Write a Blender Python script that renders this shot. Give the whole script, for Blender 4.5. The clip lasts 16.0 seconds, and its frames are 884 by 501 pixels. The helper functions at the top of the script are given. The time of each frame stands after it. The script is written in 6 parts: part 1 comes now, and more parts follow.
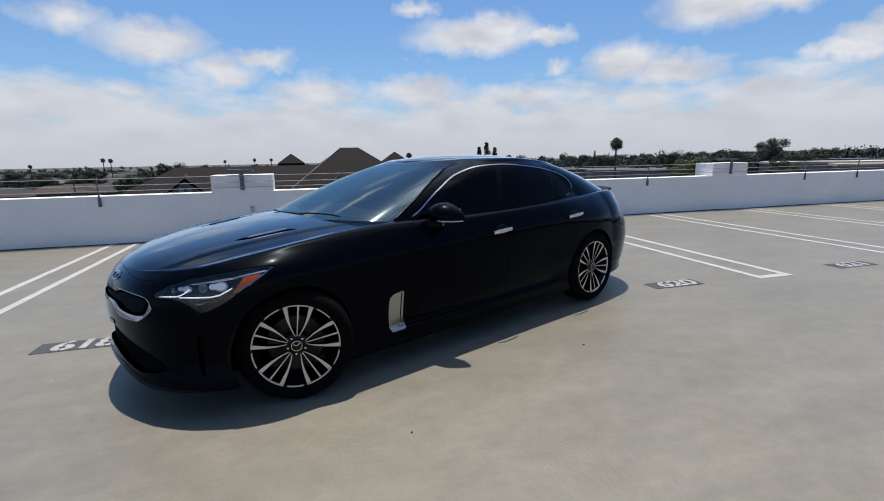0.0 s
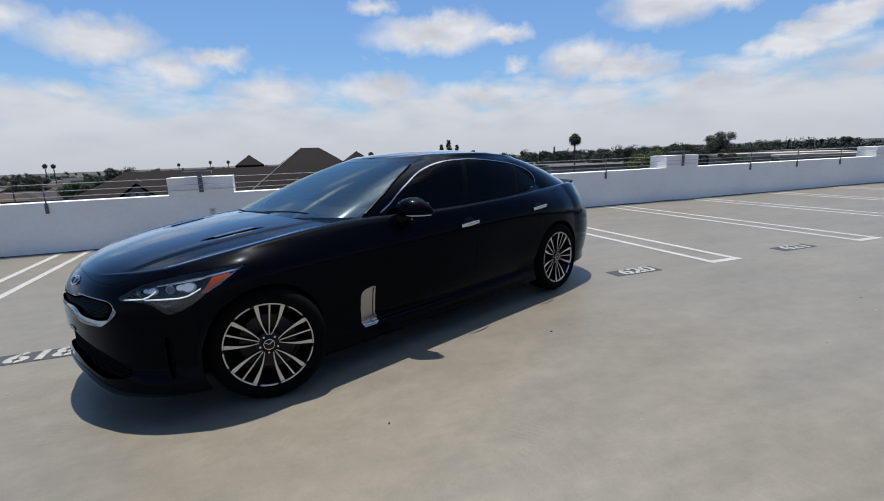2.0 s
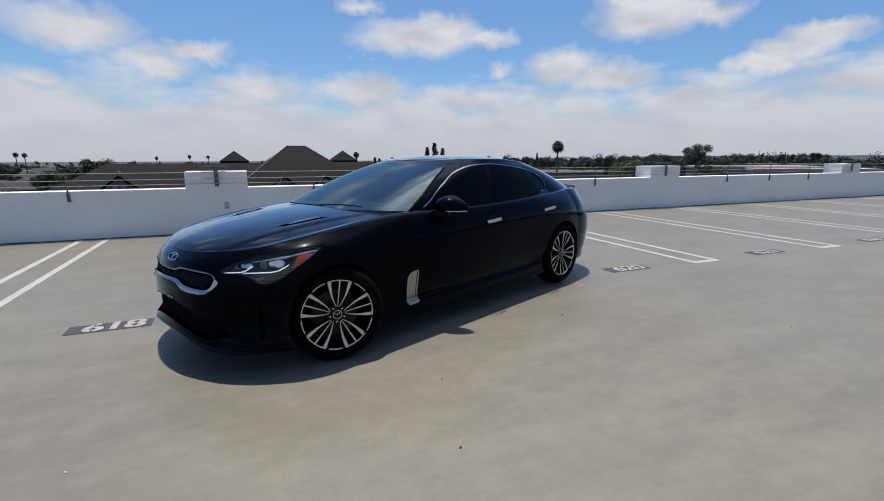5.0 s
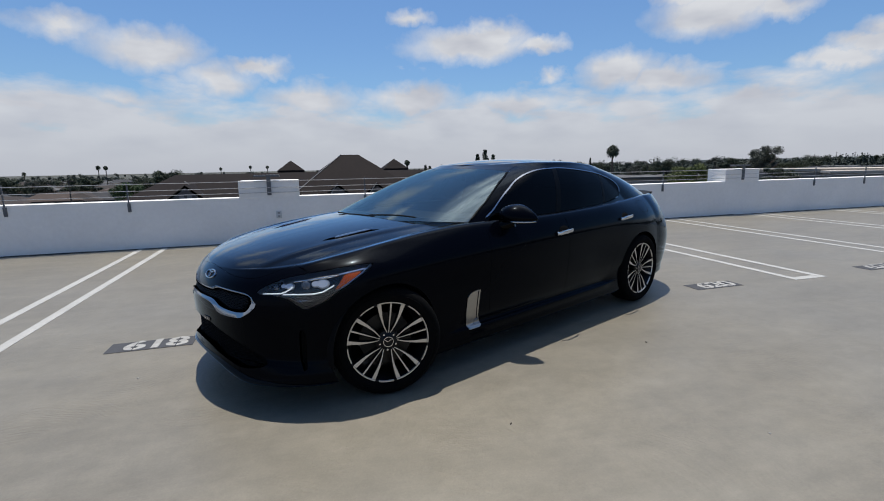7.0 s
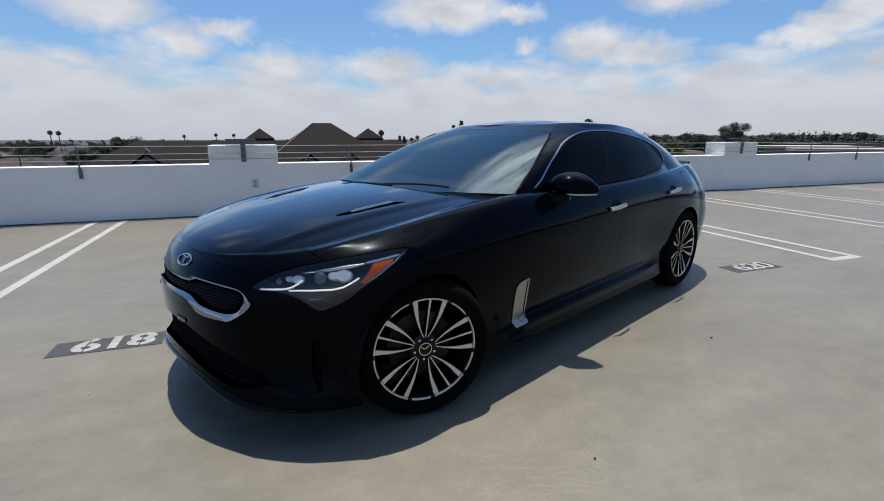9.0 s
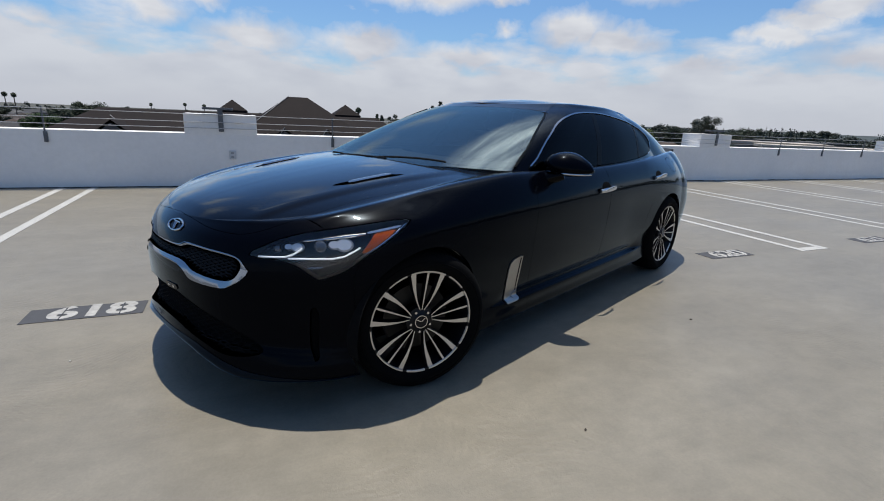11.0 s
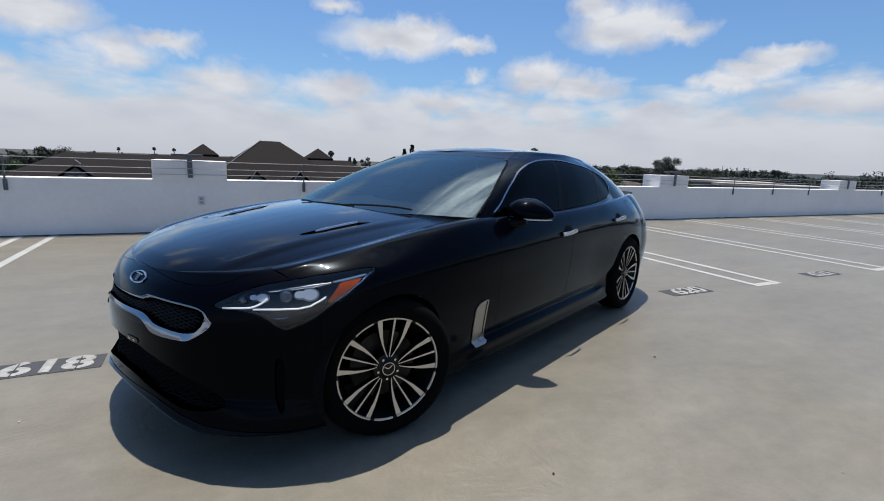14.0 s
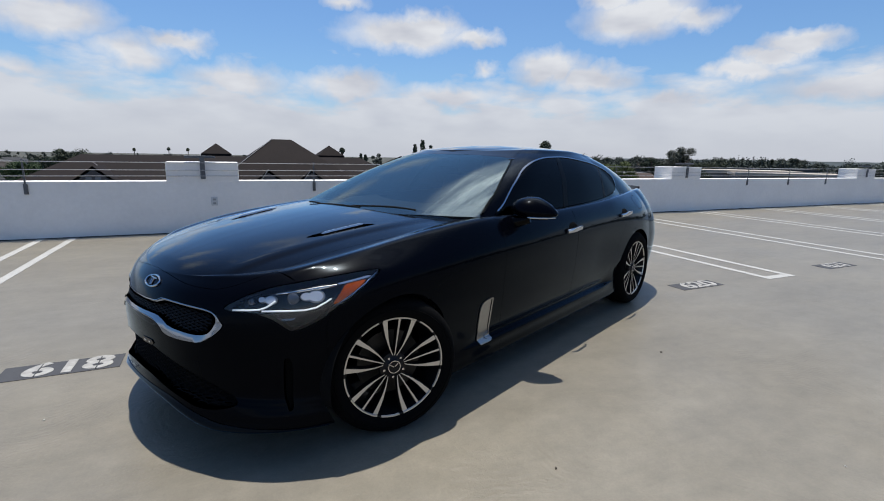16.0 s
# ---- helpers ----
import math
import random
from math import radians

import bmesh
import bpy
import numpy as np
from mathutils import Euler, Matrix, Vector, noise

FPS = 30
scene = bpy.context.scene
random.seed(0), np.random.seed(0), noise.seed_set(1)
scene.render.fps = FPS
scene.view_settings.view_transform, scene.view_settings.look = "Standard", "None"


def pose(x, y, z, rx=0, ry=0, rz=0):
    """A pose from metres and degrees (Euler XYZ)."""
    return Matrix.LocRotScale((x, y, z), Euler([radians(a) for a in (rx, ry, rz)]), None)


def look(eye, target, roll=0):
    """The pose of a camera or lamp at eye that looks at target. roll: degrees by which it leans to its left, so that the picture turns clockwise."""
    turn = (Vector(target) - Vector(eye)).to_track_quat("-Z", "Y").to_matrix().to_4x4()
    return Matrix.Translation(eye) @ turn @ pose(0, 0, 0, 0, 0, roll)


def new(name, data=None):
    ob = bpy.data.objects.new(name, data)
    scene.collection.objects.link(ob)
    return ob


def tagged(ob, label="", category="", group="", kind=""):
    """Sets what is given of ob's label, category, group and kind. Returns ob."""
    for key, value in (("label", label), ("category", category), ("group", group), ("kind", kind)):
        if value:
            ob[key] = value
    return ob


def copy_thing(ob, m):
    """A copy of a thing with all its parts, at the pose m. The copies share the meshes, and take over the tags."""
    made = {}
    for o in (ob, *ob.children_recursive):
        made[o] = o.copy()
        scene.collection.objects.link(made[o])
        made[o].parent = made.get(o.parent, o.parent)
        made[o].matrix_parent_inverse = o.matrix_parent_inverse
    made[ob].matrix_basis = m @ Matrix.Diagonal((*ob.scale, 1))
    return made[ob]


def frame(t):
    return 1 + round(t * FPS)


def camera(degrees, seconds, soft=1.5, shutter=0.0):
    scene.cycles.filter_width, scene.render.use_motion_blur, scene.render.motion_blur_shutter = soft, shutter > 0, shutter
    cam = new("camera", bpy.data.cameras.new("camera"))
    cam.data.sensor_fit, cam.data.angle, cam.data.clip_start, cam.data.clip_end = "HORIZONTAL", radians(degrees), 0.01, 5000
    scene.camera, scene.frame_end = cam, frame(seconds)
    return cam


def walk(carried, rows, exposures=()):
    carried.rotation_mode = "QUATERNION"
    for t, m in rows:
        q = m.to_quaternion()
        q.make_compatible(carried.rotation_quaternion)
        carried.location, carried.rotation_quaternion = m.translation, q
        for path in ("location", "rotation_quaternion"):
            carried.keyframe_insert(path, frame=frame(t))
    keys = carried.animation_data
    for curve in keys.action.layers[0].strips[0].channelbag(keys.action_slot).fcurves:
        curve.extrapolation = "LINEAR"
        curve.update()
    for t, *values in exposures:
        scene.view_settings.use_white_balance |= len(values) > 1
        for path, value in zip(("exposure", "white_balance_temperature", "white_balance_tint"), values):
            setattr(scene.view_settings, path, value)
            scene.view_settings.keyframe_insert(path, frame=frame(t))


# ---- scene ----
cam = camera(85.9, 16.0, soft=1.0)
PATH = [
    (0, (0.112, -2.686, 1.375), (0.645, -0.797, 0.99), -1.0),
    (0.5, (0.155, -2.683, 1.353), (0.765, -0.817, 0.97), -1.4),
    (1, (0.188, -2.654, 1.357), (0.9, -0.829, 0.954), -1.5),
    (1.5, (0.179, -2.639, 1.365), (0.912, -0.823, 0.959), -1.7),
    (2, (0.069, -2.728, 1.352), (0.739, -0.886, 0.957), -2.1),
    (2.5, (-0.09, -2.948, 1.349), (0.541, -1.095, 0.937), -1.9),
    (3, (-0.244, -3.094, 1.386), (0.464, -1.279, 0.936), -0.8),
    (3.5, (-0.469, -3.131, 1.388), (0.303, -1.337, 0.956), -0.5),
    (4, (-0.522, -3.126, 1.383), (0.237, -1.321, 0.975), -0.3),
    (6.3, (-0.459, -2.908, 1.371), (0.275, -1.083, 1.009), 0.0),
    (6.5, (-0.439, -2.812, 1.363), (0.249, -0.968, 1.005), -0.4),
    (7, (-0.438, -2.639, 1.355), (0.116, -0.75, 0.999), -1.0),
    (7.5, (-0.51, -2.348, 1.33), (0.03, -0.458, 0.962), -0.4),
    (8, (-0.535, -2.146, 1.31), (0.082, -0.283, 0.925), -0.1),
    (8.5, (-0.528, -1.973, 1.299), (0.113, -0.124, 0.885), -0.5),
    (9, (-0.6, -1.889, 1.271), (0.055, -0.059, 0.802), -0.0),
    (9.5, (-0.667, -1.891, 1.259), (0.059, -0.101, 0.741), 1.1),
    (10, (-0.701, -1.889, 1.26), (0.049, -0.118, 0.712), 1.8),
    (12.3, (-0.708, -1.817, 1.184), (0.045, -0.03, 0.694), 3.5),
    (12.5, (-0.704, -1.841, 1.219), (0.061, -0.053, 0.753), 3.2),
    (13, (-0.717, -1.9, 1.28), (0.071, -0.114, 0.848), 2.4),
    (13.5, (-0.714, -1.918, 1.275), (0.119, -0.142, 0.886), 2.2),
    (14, (-0.689, -1.91, 1.272), (0.172, -0.143, 0.901), 2.2),
    (14.5, (-0.665, -1.893, 1.255), (0.195, -0.124, 0.896), 1.8),
    (15, (-0.642, -1.931, 1.275), (0.221, -0.163, 0.918), 1.4),
    (15.5, (-0.65, -1.971, 1.32), (0.203, -0.201, 0.949), 1.4),
    (16, (-0.667, -1.965, 1.308), (0.146, -0.18, 0.914), 1.1),
]
walk(cam, [(t, look(eye, target, roll)) for t, eye, target, roll in PATH],
     exposures=[(0.0, 0.06), (1.5, 0.06), (2.5, 0.05), (4.0, 0.0), (6.5, -0.08), (8.0, -0.05), (9.0, 0.03), (12.5, 0.0), (14.5, 0.06), (16.0, 0.07)])

# ---- light ----
SUN_DIR = Vector((0.03, 0.19, 0.98)).normalized()
sun = new("sun", bpy.data.lights.new("sun", "SUN"))
sun.data.energy, sun.data.angle, sun.data.color = 5.0, radians(0.6), (1.0, 0.96, 0.9)
sun.matrix_world = look(SUN_DIR * 30, (0, 0, 0))


def node(tree, kind, **inputs):
    n = tree.nodes.new(kind)
    for key, value in inputs.items():
        n.inputs[key.replace("_", " ")].default_value = value
    return n


def make_world():
    world = bpy.data.worlds.new("sky")
    scene.world = world
    world.use_nodes = True
    tree = world.node_tree
    tree.nodes.clear()
    link = tree.links.new

    def math_node(op, a, b=None, c=None, clamp=False):
        n = tree.nodes.new("ShaderNodeMath")
        n.operation, n.use_clamp = op, clamp
        for i, v in enumerate((a, b, c)):
            if v is None:
                continue
            if isinstance(v, (int, float)):
                n.inputs[i].default_value = v
            else:
                link(v, n.inputs[i])
        return n.outputs[0]

    sky = tree.nodes.new("ShaderNodeTexSky")
    sky.sky_type, sky.sun_disc = "NISHITA", False
    sky.sun_elevation = math.asin(SUN_DIR.z)
    sky.sun_rotation = math.atan2(SUN_DIR.x, SUN_DIR.y)
    sky.air_density, sky.dust_density, sky.ozone_density = 1.0, 0.6, 2.0
    coord = tree.nodes.new("ShaderNodeTexCoord")
    sep = tree.nodes.new("ShaderNodeSeparateXYZ")
    link(coord.outputs["Generated"], sep.inputs[0])
    x, y, z = sep.outputs
    az = math_node("MULTIPLY", math_node("ARCTAN2", x, y), 57.2958)
    el = math_node("MULTIPLY", math_node("ARCSINE", z), 57.2958)
    spot = tree.nodes.new("ShaderNodeCombineXYZ")
    link(az, spot.inputs[0]), link(el, spot.inputs[1])
    # ragged edges: the place on the sky is pushed about by noise before the clouds are drawn
    fine = node(tree, "ShaderNodeTexNoise", Scale=0.34, Detail=7.0, Roughness=0.56)
    link(spot.outputs[0], fine.inputs["Vector"])
    shift = tree.nodes.new("ShaderNodeVectorMath")
    shift.operation = "SUBTRACT"
    link(fine.outputs["Color"], shift.inputs[0])
    shift.inputs[1].default_value = (0.5, 0.5, 0.5)
    wide = tree.nodes.new("ShaderNodeVectorMath")
    wide.operation = "MULTIPLY"
    link(shift.outputs[0], wide.inputs[0])
    wide.inputs[1].default_value = (5.0, 3.2, 0)
    moved = tree.nodes.new("ShaderNodeVectorMath")
    moved.operation = "ADD"
    link(spot.outputs[0], moved.inputs[0]), link(wide.outputs[0], moved.inputs[1])

    def gather(clouds):
        best = None
        for a0, e0, wa, we, weight in clouds:
            d = puff(a0, e0, wa, we, weight)
            best = d if best is None else math_node("MAXIMUM", best, d)
        return best

    def puff(a0, e0, wa, we, weight):
        off = tree.nodes.new("ShaderNodeVectorMath")
        off.operation = "SUBTRACT"
        link(moved.outputs[0], off.inputs[0])
        off.inputs[1].default_value = (a0, e0, 0)
        scl = tree.nodes.new("ShaderNodeVectorMath")
        scl.operation = "DIVIDE"
        link(off.outputs[0], scl.inputs[0])
        scl.inputs[1].default_value = (wa, we, 1)
        length = tree.nodes.new("ShaderNodeVectorMath")
        length.operation = "LENGTH"
        link(scl.outputs[0], length.inputs[0])
        return math_node("MULTIPLY", math_node("SUBTRACT", 1.15, length.outputs["Value"]), weight)

    best = gather(CLOUDS)
    # the low bank of haze and flat cloud all round the horizon, and broken cloud elsewhere
    soft = node(tree, "ShaderNodeTexNoise", Scale=0.11, Detail=5.0, Roughness=0.55)
    stretch = tree.nodes.new("ShaderNodeVectorMath")
    stretch.operation = "MULTIPLY"
    link(spot.outputs[0], stretch.inputs[0])
    stretch.inputs[1].default_value = (1.0, 2.6, 1)
    link(stretch.outputs[0], soft.inputs["Vector"])
    low = math_node("MULTIPLY", math_node("SUBTRACT", BANK_TOP, el), 0.30)
    low = math_node("ADD", low, math_node("MULTIPLY", math_node("SUBTRACT", soft.outputs["Fac"], 0.46), 4.4))
    low = math_node("MULTIPLY", math_node("MULTIPLY", low, 1.0, clamp=True), 0.95)
    veil = node(tree, "ShaderNodeTexNoise", Scale=2.6, Detail=5.0, Roughness=0.6)
    link(coord.outputs["Generated"], veil.inputs["Vector"])
    high = math_node("MULTIPLY", math_node("SUBTRACT", el, 30.0), 0.05, clamp=True)
    broken = math_node("MULTIPLY", math_node("SUBTRACT", veil.outputs["Fac"], 0.60), 6.0, clamp=True)
    high = math_node("MULTIPLY", math_node("MULTIPLY", high, broken), 0.4)
    # streaky cloud high in the north-east
    lean = tree.nodes.new("ShaderNodeMapping")
    lean.inputs["Scale"].default_value = (3.2, 5.6, 3.4)
    lean.inputs["Rotation"].default_value = (0.3, 0.2, 0.7)
    link(coord.outputs["Generated"], lean.inputs["Vector"])
    streak = node(tree, "ShaderNodeTexNoise", Scale=1.0, Detail=6.0, Roughness=0.58, Distortion=0.6)
    link(lean.outputs[0], streak.inputs["Vector"])
    wisps = math_node("MULTIPLY", math_node("SUBTRACT", streak.outputs["Fac"], 0.24), 2.5, clamp=True)
    wisps = math_node("MULTIPLY", wisps, math_node("MULTIPLY", gather(HIGH), 1.3, clamp=True))
    high = math_node("MAXIMUM", high, math_node("MULTIPLY", wisps, 0.95))
    solid = math_node("MULTIPLY", best, 1.35, clamp=True)
    cover = math_node("MAXIMUM", math_node("MAXIMUM", solid, low), high)

    day = tree.nodes.new("ShaderNodeMix")
    day.data_type = "RGBA"
    day.blend_type = "MULTIPLY"
    day.inputs["Factor"].default_value = 1.0
    link(sky.outputs[0], day.inputs["A"])
    day.inputs["B"].default_value = (*[SKY_GAIN * v for v in SKY_TINT], 1)
    # the sky brightens towards the sun
    toward = tree.nodes.new("ShaderNodeVectorMath")
    toward.operation = "DOT_PRODUCT"
    link(coord.outputs["Generated"], toward.inputs[0])
    toward.inputs[1].default_value = SUN_DIR
    near = math_node("MULTIPLY", math_node("SUBTRACT", toward.outputs["Value"], 0.25), 3.3, clamp=True)
    lit = tree.nodes.new("ShaderNodeVectorMath")
    lit.operation = "SCALE"
    link(day.outputs["Result"], lit.inputs[0])
    link(math_node("ADD", 1.0, math_node("MULTIPLY", near, 0.1)), lit.inputs["Scale"])
    # cloud tops white, bases and the low bank a little greyer
    shade = tree.nodes.new("ShaderNodeMix")
    shade.data_type = "RGBA"
    calm = node(tree, "ShaderNodeTexNoise", Scale=0.16, Detail=3.0, Roughness=0.45)
    link(stretch.outputs[0], calm.inputs["Vector"])
    grey = math_node("MULTIPLY", math_node("SUBTRACT", calm.outputs["Fac"], 0.30), 3.2, clamp=True)
    grey = math_node("MULTIPLY", grey, math_node("ADD", 0.25, math_node("MULTIPLY", math_node("SUBTRACT", el, 2.0), 0.11), clamp=True))
    link(grey, shade.inputs["Factor"])
    shade.inputs["A"].default_value = (*CLOUD_LOW, 1)
    shade.inputs["B"].default_value = (*CLOUD_TOP, 1)
    # cloud is much brighter high up, towards the sun
    glow = tree.nodes.new("ShaderNodeVectorMath")
    glow.operation = "SCALE"
    link(shade.outputs["Result"], glow.inputs[0])
    link(math_node("ADD", 1.0, math_node("MULTIPLY", math_node("MULTIPLY", math_node("SUBTRACT", el, 28.0), 0.03, clamp=True), 3.0)), glow.inputs["Scale"])
    mix = tree.nodes.new("ShaderNodeMix")
    mix.data_type = "RGBA"
    link(cover, mix.inputs["Factor"])
    link(lit.outputs[0], mix.inputs["A"])
    link(glow.outputs[0], mix.inputs["B"])
    back = tree.nodes.new("ShaderNodeBackground")
    link(mix.outputs["Result"], back.inputs["Color"])
    back.inputs["Strength"].default_value = 1.0
    out = tree.nodes.new("ShaderNodeOutputWorld")
    link(back.outputs[0], out.inputs["Surface"])


# azimuth (from +y to +x), elevation, half-widths in degrees, density
CLOUDS = [
    (20.0, 13.0, 8.0, 2.2, 1.1), (22.5, 14.1, 4.0, 1.7, 1.1), (27.3, 12.8, 3.2, 1.1, 1.0), (45.2, 14.3, 6.4, 2.6, 1.1), (42.0, 16.0, 3.2, 1.8, 1.0), (50.0, 13.8, 3.6, 1.3, 1.0),
    (55.0, 8.7, 3.6, 1.1, 1.1), (59.6, 10.7, 3.6, 1.2, 1.1), (57.3, 9.7, 3.4, 1.2, 1.1), (36.2, 9.6, 4.2, 2.2, 1.1), (40.8, 8.2, 4.8, 1.9, 1.1),
    (29.0, 9.5, 1.9, 0.9, 0.7), (13.6, 15.8, 3.0, 0.9, 0.8), (-13.6, 11.6, 5.6, 2.1, 1.0), (-20.0, 12.8, 3.6, 1.4, 0.8),
    (-7.5, 9.2, 4.2, 1.9, 0.9), (-3.4, 10.7, 3.4, 1.1, 0.9), (-16.5, 6.9, 4.0, 1.2, 0.7), (1.8, 7.3, 5.4, 2.1, 1.0), (13.4, 7.4, 6.4, 1.9, 1.0),
    (25.0, 6.6, 8.5, 1.6, 0.9), (48.5, 6.2, 4.5, 1.0, 0.8), (64.0, 6.8, 8.0, 1.8, 1.0), (-23.5, 6.0, 5.0, 1.2, 0.8),
    (-14.0, 23.5, 6.0, 1.8, 0.8), (1.0, 26.5, 6.0, 2.2, 0.45), (-22.0, 30.0, 8.0, 2.4, 0.8), (13.0, 24.5, 6.0, 2.2, 0.4), (-6.0, 33.0, 6.0, 1.8, 0.7),
]
HIGH = [(56, 58, 46, 17, 1.3), (28, 49, 18, 7, 0.7)]
BANK_TOP = 8.0
SKY_GAIN, SKY_TINT = 0.100, (0.75, 0.97, 1.19)
CLOUD_LOW, CLOUD_TOP = (0.525, 0.548, 0.615), (0.715, 0.735, 0.775)
make_world()


# ---- materials ----
def material(name, colour, rough=0.5, metal=0.0, coat=0.0, grain=0.0, size=20.0, bump=0.0, spec=0.5, stain=0.0, stain_size=0.8, **extra):
    m = bpy.data.materials.new(name)
    m.use_nodes = True
    tree = m.node_tree
    b = tree.nodes["Principled BSDF"]
    b.inputs["Base Color"].default_value = (*colour, 1)
    b.inputs["Roughness"].default_value = rough
    b.inputs["Metallic"].default_value = metal
    b.inputs["Coat Weight"].default_value = coat
    b.inputs["Coat Roughness"].default_value = 0.02
    b.inputs["Specular IOR Level"].default_value = spec
    for key, value in extra.items():
        b.inputs[key.replace("_", " ")].default_value = value
    if grain or bump or stain:
        coord = tree.nodes.new("ShaderNodeTexCoord")
        fine = node(tree, "ShaderNodeTexNoise", Scale=size, Detail=6.0, Roughness=0.65)
        big = node(tree, "ShaderNodeTexNoise", Scale=stain_size, Detail=5.0, Roughness=0.6)
        for n in (fine, big):
            tree.links.new(coord.outputs["Object"], n.inputs["Vector"])
        value = None
        for source, amount in ((fine, grain), (big, stain)):
            if not amount:
                continue
            r = tree.nodes.new("ShaderNodeMapRange")
            r.inputs["From Min"].default_value, r.inputs["From Max"].default_value = 0.3, 0.7
            r.inputs["To Min"].default_value, r.inputs["To Max"].default_value = 1 - amount, 1 + amount
            tree.links.new(source.outputs["Fac"], r.inputs["Value"])
            if value is None:
                value = r.outputs[0]
            else:
                mul = tree.nodes.new("ShaderNodeMath")
                mul.operation = "MULTIPLY"
                tree.links.new(value, mul.inputs[0]), tree.links.new(r.outputs[0], mul.inputs[1])
                value = mul.outputs[0]
        if value is not None:
            tint = tree.nodes.new("ShaderNodeVectorMath")
            tint.operation = "SCALE"
            tint.inputs[0].default_value = colour
            tree.links.new(value, tint.inputs["Scale"])
            tree.links.new(tint.outputs[0], b.inputs["Base Color"])
        if bump:
            bm_node = tree.nodes.new("ShaderNodeBump")
            bm_node.inputs["Strength"].default_value = bump
            bm_node.inputs["Distance"].default_value = 0.01
            tree.links.new(fine.outputs["Fac"], bm_node.inputs["Height"])
            tree.links.new(bm_node.outputs[0], b.inputs["Normal"])
    return m


def glass(name, colour, alpha_mix, rough=0.0, tint=(1, 1, 1), gain=0.95):
    """Tinted pane: sees through by the tint, and mirrors by its gloss."""
    m = bpy.data.materials.new(name)
    m.use_nodes = True
    tree = m.node_tree
    tree.nodes.clear()
    clear = tree.nodes.new("ShaderNodeBsdfTransparent")
    clear.inputs["Color"].default_value = (*colour, 1)
    gloss = tree.nodes.new("ShaderNodeBsdfGlossy")
    gloss.inputs["Roughness"].default_value = rough
    gloss.inputs["Color"].default_value = (*tint, 1)
    weight = node(tree, "ShaderNodeLayerWeight", Blend=0.5)
    power = tree.nodes.new("ShaderNodeMath")
    power.operation = "POWER"
    tree.links.new(weight.outputs["Facing"], power.inputs[0])
    power.inputs[1].default_value = 5.0
    fres = tree.nodes.new("ShaderNodeMath")
    fres.operation = "MULTIPLY_ADD"
    tree.links.new(power.outputs[0], fres.inputs[0])
    fres.inputs[1].default_value, fres.inputs[2].default_value = gain, alpha_mix
    mix = tree.nodes.new("ShaderNodeMixShader")
    tree.links.new(fres.outputs[0], mix.inputs[0])
    tree.links.new(clear.outputs[0], mix.inputs[1])
    tree.links.new(gloss.outputs[0], mix.inputs[2])
    out = tree.nodes.new("ShaderNodeOutputMaterial")
    tree.links.new(mix.outputs[0], out.inputs["Surface"])
    return m


def lacquer(name, colour, least, sharp, hazy, haze, tint=(1, 1, 1), rise=5.0, gain=1.2, flake=0.0):
    """Deep gloss: barely mirrors head-on and strongly at a glancing angle, with a faint broad haze of fine scratches and metal flakes under the coat."""
    m = bpy.data.materials.new(name)
    m.use_nodes = True
    tree = m.node_tree
    tree.nodes.clear()
    under = tree.nodes.new("ShaderNodeBsdfDiffuse")
    under.inputs["Color"].default_value = (*colour, 1)
    specks = node(tree, "ShaderNodeBsdfGlossy", Roughness=0.40)
    specks.inputs["Color"].default_value = (flake, flake * 0.97, flake * 0.95, 1)
    base = tree.nodes.new("ShaderNodeAddShader")
    tree.links.new(under.outputs[0], base.inputs[0]), tree.links.new(specks.outputs[0], base.inputs[1])
    weight = node(tree, "ShaderNodeLayerWeight", Blend=0.5)
    power = tree.nodes.new("ShaderNodeMath")
    power.operation = "POWER"
    tree.links.new(weight.outputs["Facing"], power.inputs[0])
    power.inputs[1].default_value = rise
    scale = tree.nodes.new("ShaderNodeMath")
    scale.operation = "MULTIPLY_ADD"
    tree.links.new(power.outputs[0], scale.inputs[0])
    scale.inputs[1].default_value, scale.inputs[2].default_value = gain, least
    clear = node(tree, "ShaderNodeBsdfGlossy", Roughness=sharp)
    broad = node(tree, "ShaderNodeBsdfGlossy", Roughness=hazy)
    clear.inputs["Color"].default_value = (*tint, 1)
    broad.inputs["Color"].default_value = (*tint, 1)
    coat = tree.nodes.new("ShaderNodeMixShader")
    coat.inputs[0].default_value = haze
    tree.links.new(clear.outputs[0], coat.inputs[1]), tree.links.new(broad.outputs[0], coat.inputs[2])
    mix = tree.nodes.new("ShaderNodeMixShader")
    tree.links.new(scale.outputs[0], mix.inputs[0])
    tree.links.new(base.outputs[0], mix.inputs[1]), tree.links.new(coat.outputs[0], mix.inputs[2])
    out = tree.nodes.new("ShaderNodeOutputMaterial")
    tree.links.new(mix.outputs[0], out.inputs["Surface"])
    return m


PAINT = lacquer("black_paint", (0.0007, 0.0010, 0.0024), 0.0045, 0.02, 0.20, 0.36, (0.76, 0.89, 1.0), 6.0, 1.6, flake=0.0011)
# black chin lip; blue base and gloss tint stand in for mirrored sky
CHIN_SKY = lacquer("chin_sky_tint", (0.0010, 0.0016, 0.0040), 0.016, 0.10, 0.30, 0.5, (0.45, 0.68, 1.0))
PIANO = lacquer("gloss_black_trim", (0.001, 0.001, 0.001), 0.008, 0.06, 0.3, 0.1)
DASH = material("dash_plastic", (0.05, 0.05, 0.048), rough=0.7, grain=0.15, size=60)
SEAT = material("dark_leather", (0.015, 0.014, 0.013), rough=0.5, grain=0.2, size=40)
PILLAR = material("black_pillar_trim", (0.0012, 0.0012, 0.0013), rough=0.35, spec=0.05, grain=0.1)
